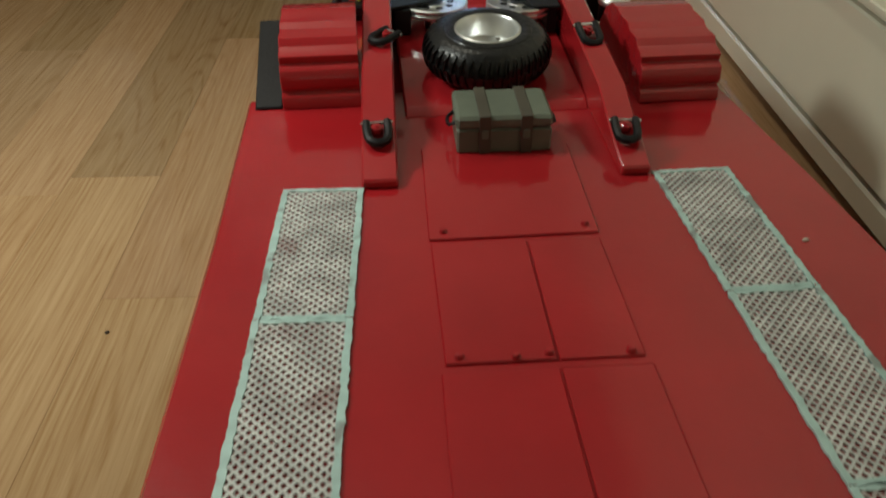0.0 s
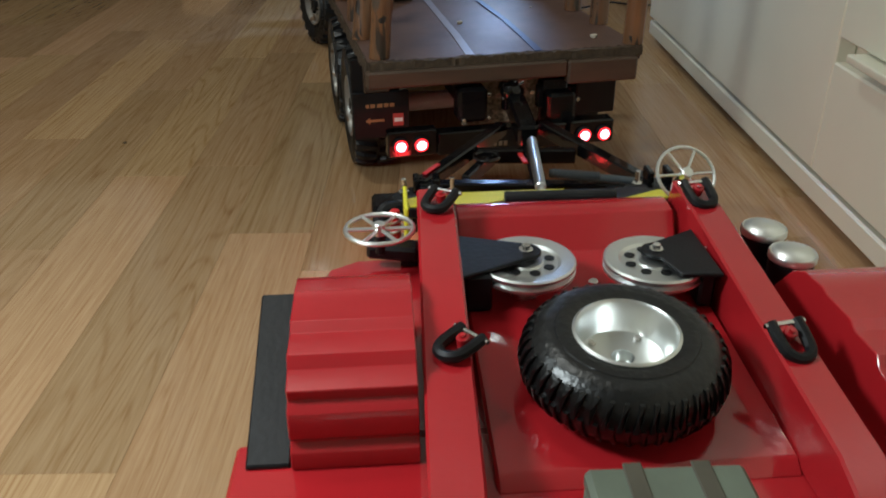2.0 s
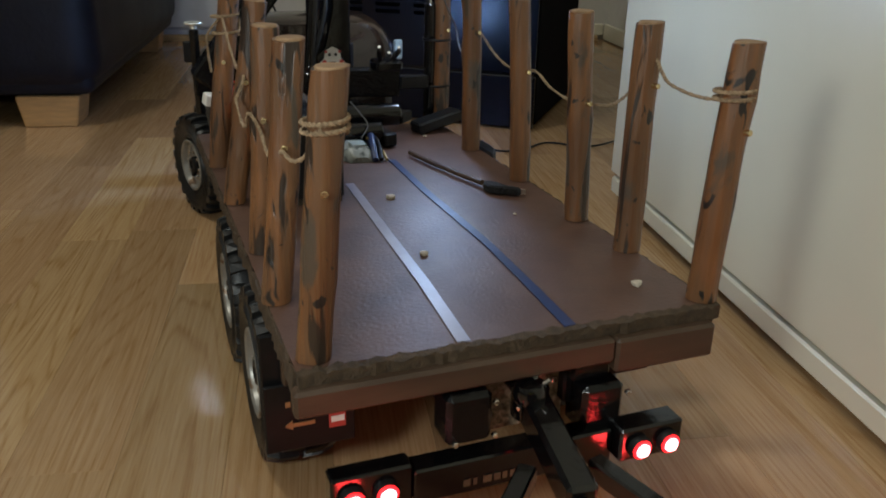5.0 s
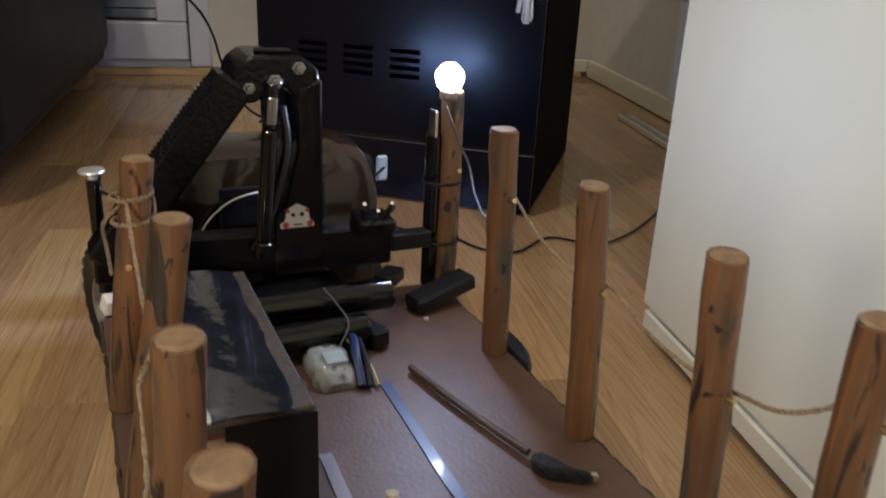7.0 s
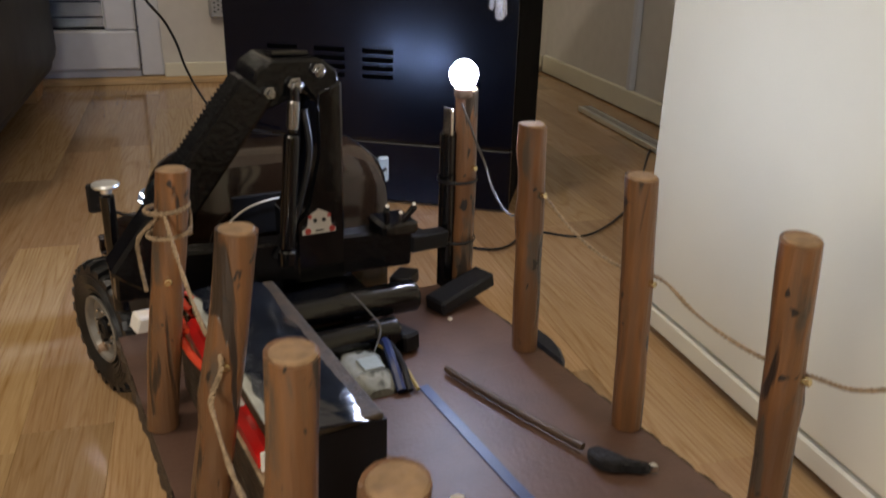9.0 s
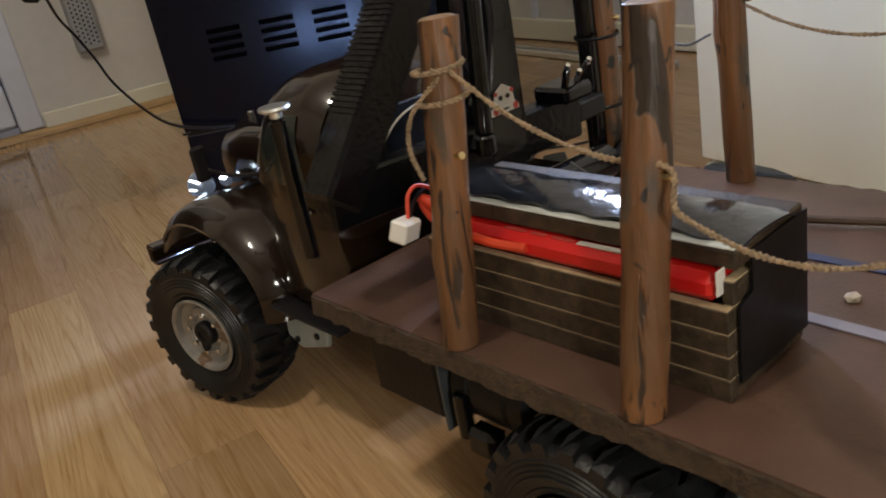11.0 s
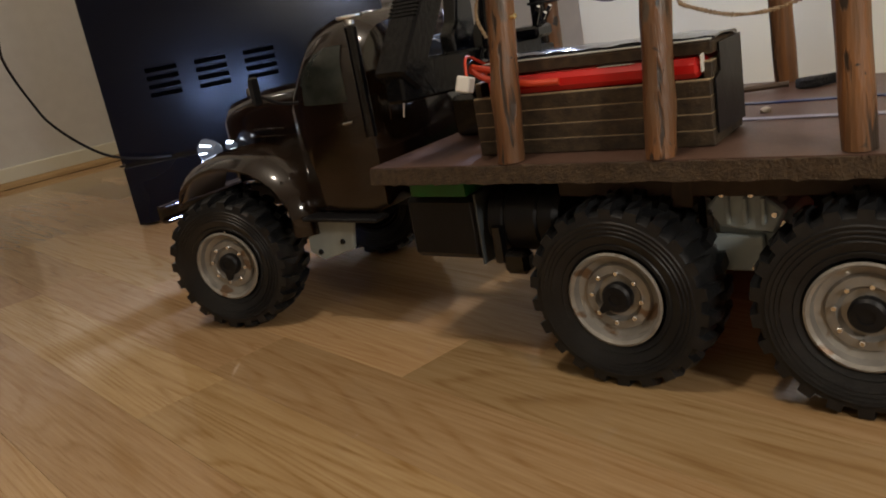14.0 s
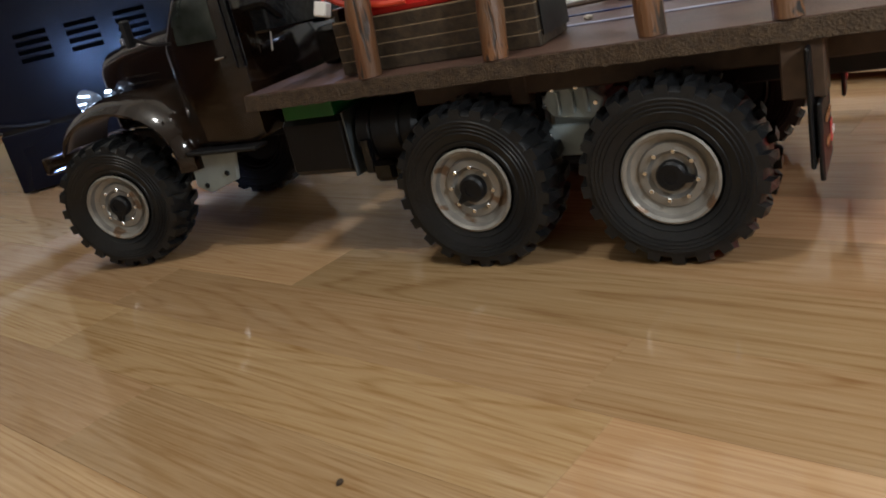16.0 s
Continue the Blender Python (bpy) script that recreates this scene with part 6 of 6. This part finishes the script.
part("stud", join(rod((0.0052, -0.1605, 0.1110), (0.0052, -0.1605, 0.1290), 0.0020, 10), rod((0.0052, -0.1605, 0.1205), (0.0052, -0.1605, 0.1250), 0.0036, 6)), CHROME, trailer)


def hand_wheel(parent, place, r, tilt, fine=1.0):
    m = Matrix.Translation(place) @ tilt
    ring = part("hand_wheel", tube([(r * math.cos(2 * math.pi * k / 32), r * math.sin(2 * math.pi * k / 32), 0) for k in range(32)], 0.0011 * fine, 8, smooth=False, closed=True), ALU, parent, "silver spoked hand wheel", m)
    for k in range(6):
        a = 2 * math.pi * k / 6
        part("spoke", rod((0.002 * math.cos(a), 0.002 * math.sin(a), 0), (r * 0.97 * math.cos(a), r * 0.97 * math.sin(a), 0), 0.0009 * fine, 6), ALU, ring)
    part("hub", rod((0, 0, -0.003), (0, 0, 0.003), 0.0028, 12), ALU, ring)
    part("shaft", rod((0, 0, -0.012), (0, 0, -0.0031), 0.0022, 10), BLACK, ring)


hand_wheel(trailer, (-0.0780, -0.112, 0.131), 0.0148, Matrix())
hand_wheel(trailer, (0.0680, -0.0815, 0.1385), 0.0140, pose(0, 0, 0, 46, 0, 4), 0.75)
part("lever_block", join(bar((-0.0840, -0.0955, 0.1135), (-0.0605, -0.0985, 0.1120), 0.0110, 0.0070, 0.0015), box(-0.0690, -0.0610, -0.1000, -0.0915, 0.1044, 0.1090, 0.001)), BLACK, trailer)
for v, u in ((-0.1210, 0.0912), (-0.1445, 0.0935)):
    can = part("air_tank", lathe([(0.0, 0.1045), (0.0085, 0.1045), (0.0092, 0.106), (0.0092, 0.1250), (0.0080, 0.1256)], 28, centre=(u, v, 0)), BLACK, trailer)
    part("tank_lid", lathe([(0.0095, 0.1257), (0.0099, 0.1262), (0.0099, 0.1284), (0.0094, 0.1292), (0.0088, 0.1290), (0.0076, 0.1300), (0.0040, 0.1312), (0.0, 0.1315)], 28, centre=(u, v, 0)), ALU, can, "domed aluminium lid")

# ---- on the trailer ----
spare = thing("spare_wheel", "spare knobbly tyre on an aluminium rim lying flat on the trailer", "wheel", TRAILER @ pose(0.0042, -0.2080, 0.1254, 5, 0, 0) @ pose(0, 0, 0, 0, 90, 0))
half = [(0.0178, -0.0090), (0.0184, -0.0116), (0.0215, -0.0125), (0.0240, -0.0122), (0.0243, -0.0118), (0.0270, -0.0117), (0.0300, -0.0102), (0.0325, -0.0078), (0.0342, -0.0045), (0.0350, 0.0)]
spare_rows = half + [(a, -b) for a, b in half[-2::-1]]
spare_tyre = part("tyre", lathe(spare_rows + [half[0]], 64, "x"), RUBBER_WET, spare)
for k in range(44):
    for side in (-1, 1):
        wedge = [(side * -0.0004, 0.0361, -0.0009), (side * -0.0004, 0.0361, 0.0008), (side * 0.0050, 0.0352, 0.0018), (side * 0.0086, 0.0328, 0.0022), (side * 0.0086, 0.0328, 0.0006), (side * 0.0050, 0.0352, 0.0002)]
        if k == 0:
            bm = bmesh.new()
            top = [bm.verts.new((x, w, r)) for x, r, w in wedge]
            low = [bm.verts.new((x, w, r - 0.0022)) for x, r, w in wedge]
            bm.faces.new(top)
            for i in range(6):
                bm.faces.new((low[i], low[(i + 1) % 6], top[(i + 1) % 6], top[i]))
            if side < 0:
                wedge_left = mesh_from("tread_block", bm, RUBBER_WET, flat=True)
            else:
                wedge_right = mesh_from("tread_block", bm, RUBBER_WET, flat=True)
        part("tread_block", wedge_left if side < 0 else wedge_right, RUBBER_WET, spare_tyre, m=Matrix.Rotation(2 * math.pi * (k + (0.5 if side > 0 else 0)) / 44, 4, "X"))
part("rim", lathe([(0.0181, -0.0090), (0.0184, -0.0120), (0.0174, -0.0126), (0.0164, -0.0113), (0.0154, -0.002), (0.0146, -0.0005), (0.0040, -0.0005), (0.0035, 0.004), (0.0, 0.004)], 40, "x"), ALU, spare)
for k in range(4):
    part("rim_screw", rod((-0.0004, 0.0118 * math.cos(1.57 * k + 0.7), 0.0118 * math.sin(1.57 * k + 0.7)), (-0.0018, 0.0118 * math.cos(1.57 * k + 0.7), 0.0118 * math.sin(1.57 * k + 0.7)), 0.0014, 8), STEEL, spare)
chest = thing("tool_chest", "grey-green strapped tool chest standing on the trailer deck", "chest", TRAILER @ pose(0.0018, -0.2757, 0.1052, 0, 0, -2.0))
part("body", box(-0.0230, 0.0230, -0.0157, 0.0157, 0.0001, 0.0128, 0.0010), OLIVE, chest)
part("lid", box(-0.0234, 0.0234, -0.0162, 0.0162, 0.0130, 0.0196, 0.0016), OLIVE, chest)
for x in (-0.0095, 0.0105):
    part("strap", join(box(x - 0.0028, x + 0.0028, -0.0167, 0.0167, 0.0194, 0.0202, 0.0003), box(x - 0.0028, x + 0.0028, -0.0169, -0.0161, 0.0003, 0.0201, 0.0003)), OLIVE_DARK, chest)
    part("buckle", box(x - 0.0016, x + 0.0016, -0.0175, -0.0169, 0.0085, 0.0130, 0.0002), OLIVE, chest)
for side in (-1, 1):
    part("handle", tube([(side * 0.0228, -0.006, 0.0125), (side * 0.0262, -0.004, 0.0105), (side * 0.0262, 0.004, 0.0105), (side * 0.0228, 0.006, 0.0125)], 0.0009, 6), BLACK, chest)


# ---- floor strips, last ----
def floor_strips():
    w, length, gap = 0.064, 0.405, 0.00006
    near = mesh_from("plank", box(gap, w - gap, gap, length - gap, -0.0075, 0.0, 0.00012), OAK, flat=True)
    far = bmesh.new()
    a = 0.166 - 40 * w
    column = 0
    while a < A1:
        rng = random.Random(column * 7 + 3)
        b = B0 - rng.random() * length
        while b < B1:
            if -0.78 < a < 0.37 and b > -0.95:
                part("plank", near, OAK, floor, m=pose(a, b, 0))
            elif a > A0 - w:
                box(max(a + gap, A0), min(a + w - gap, A1), max(b + gap, B0), min(b + length - gap, B1), -0.0075, 0.0, into=far)
            b += length
        a += w
        column += 1
    rest = part("plank_field", far, OAK, floor, "oak laminate strips further off", flat=True)
    rest["kind"] = "stuff"


floor_strips()
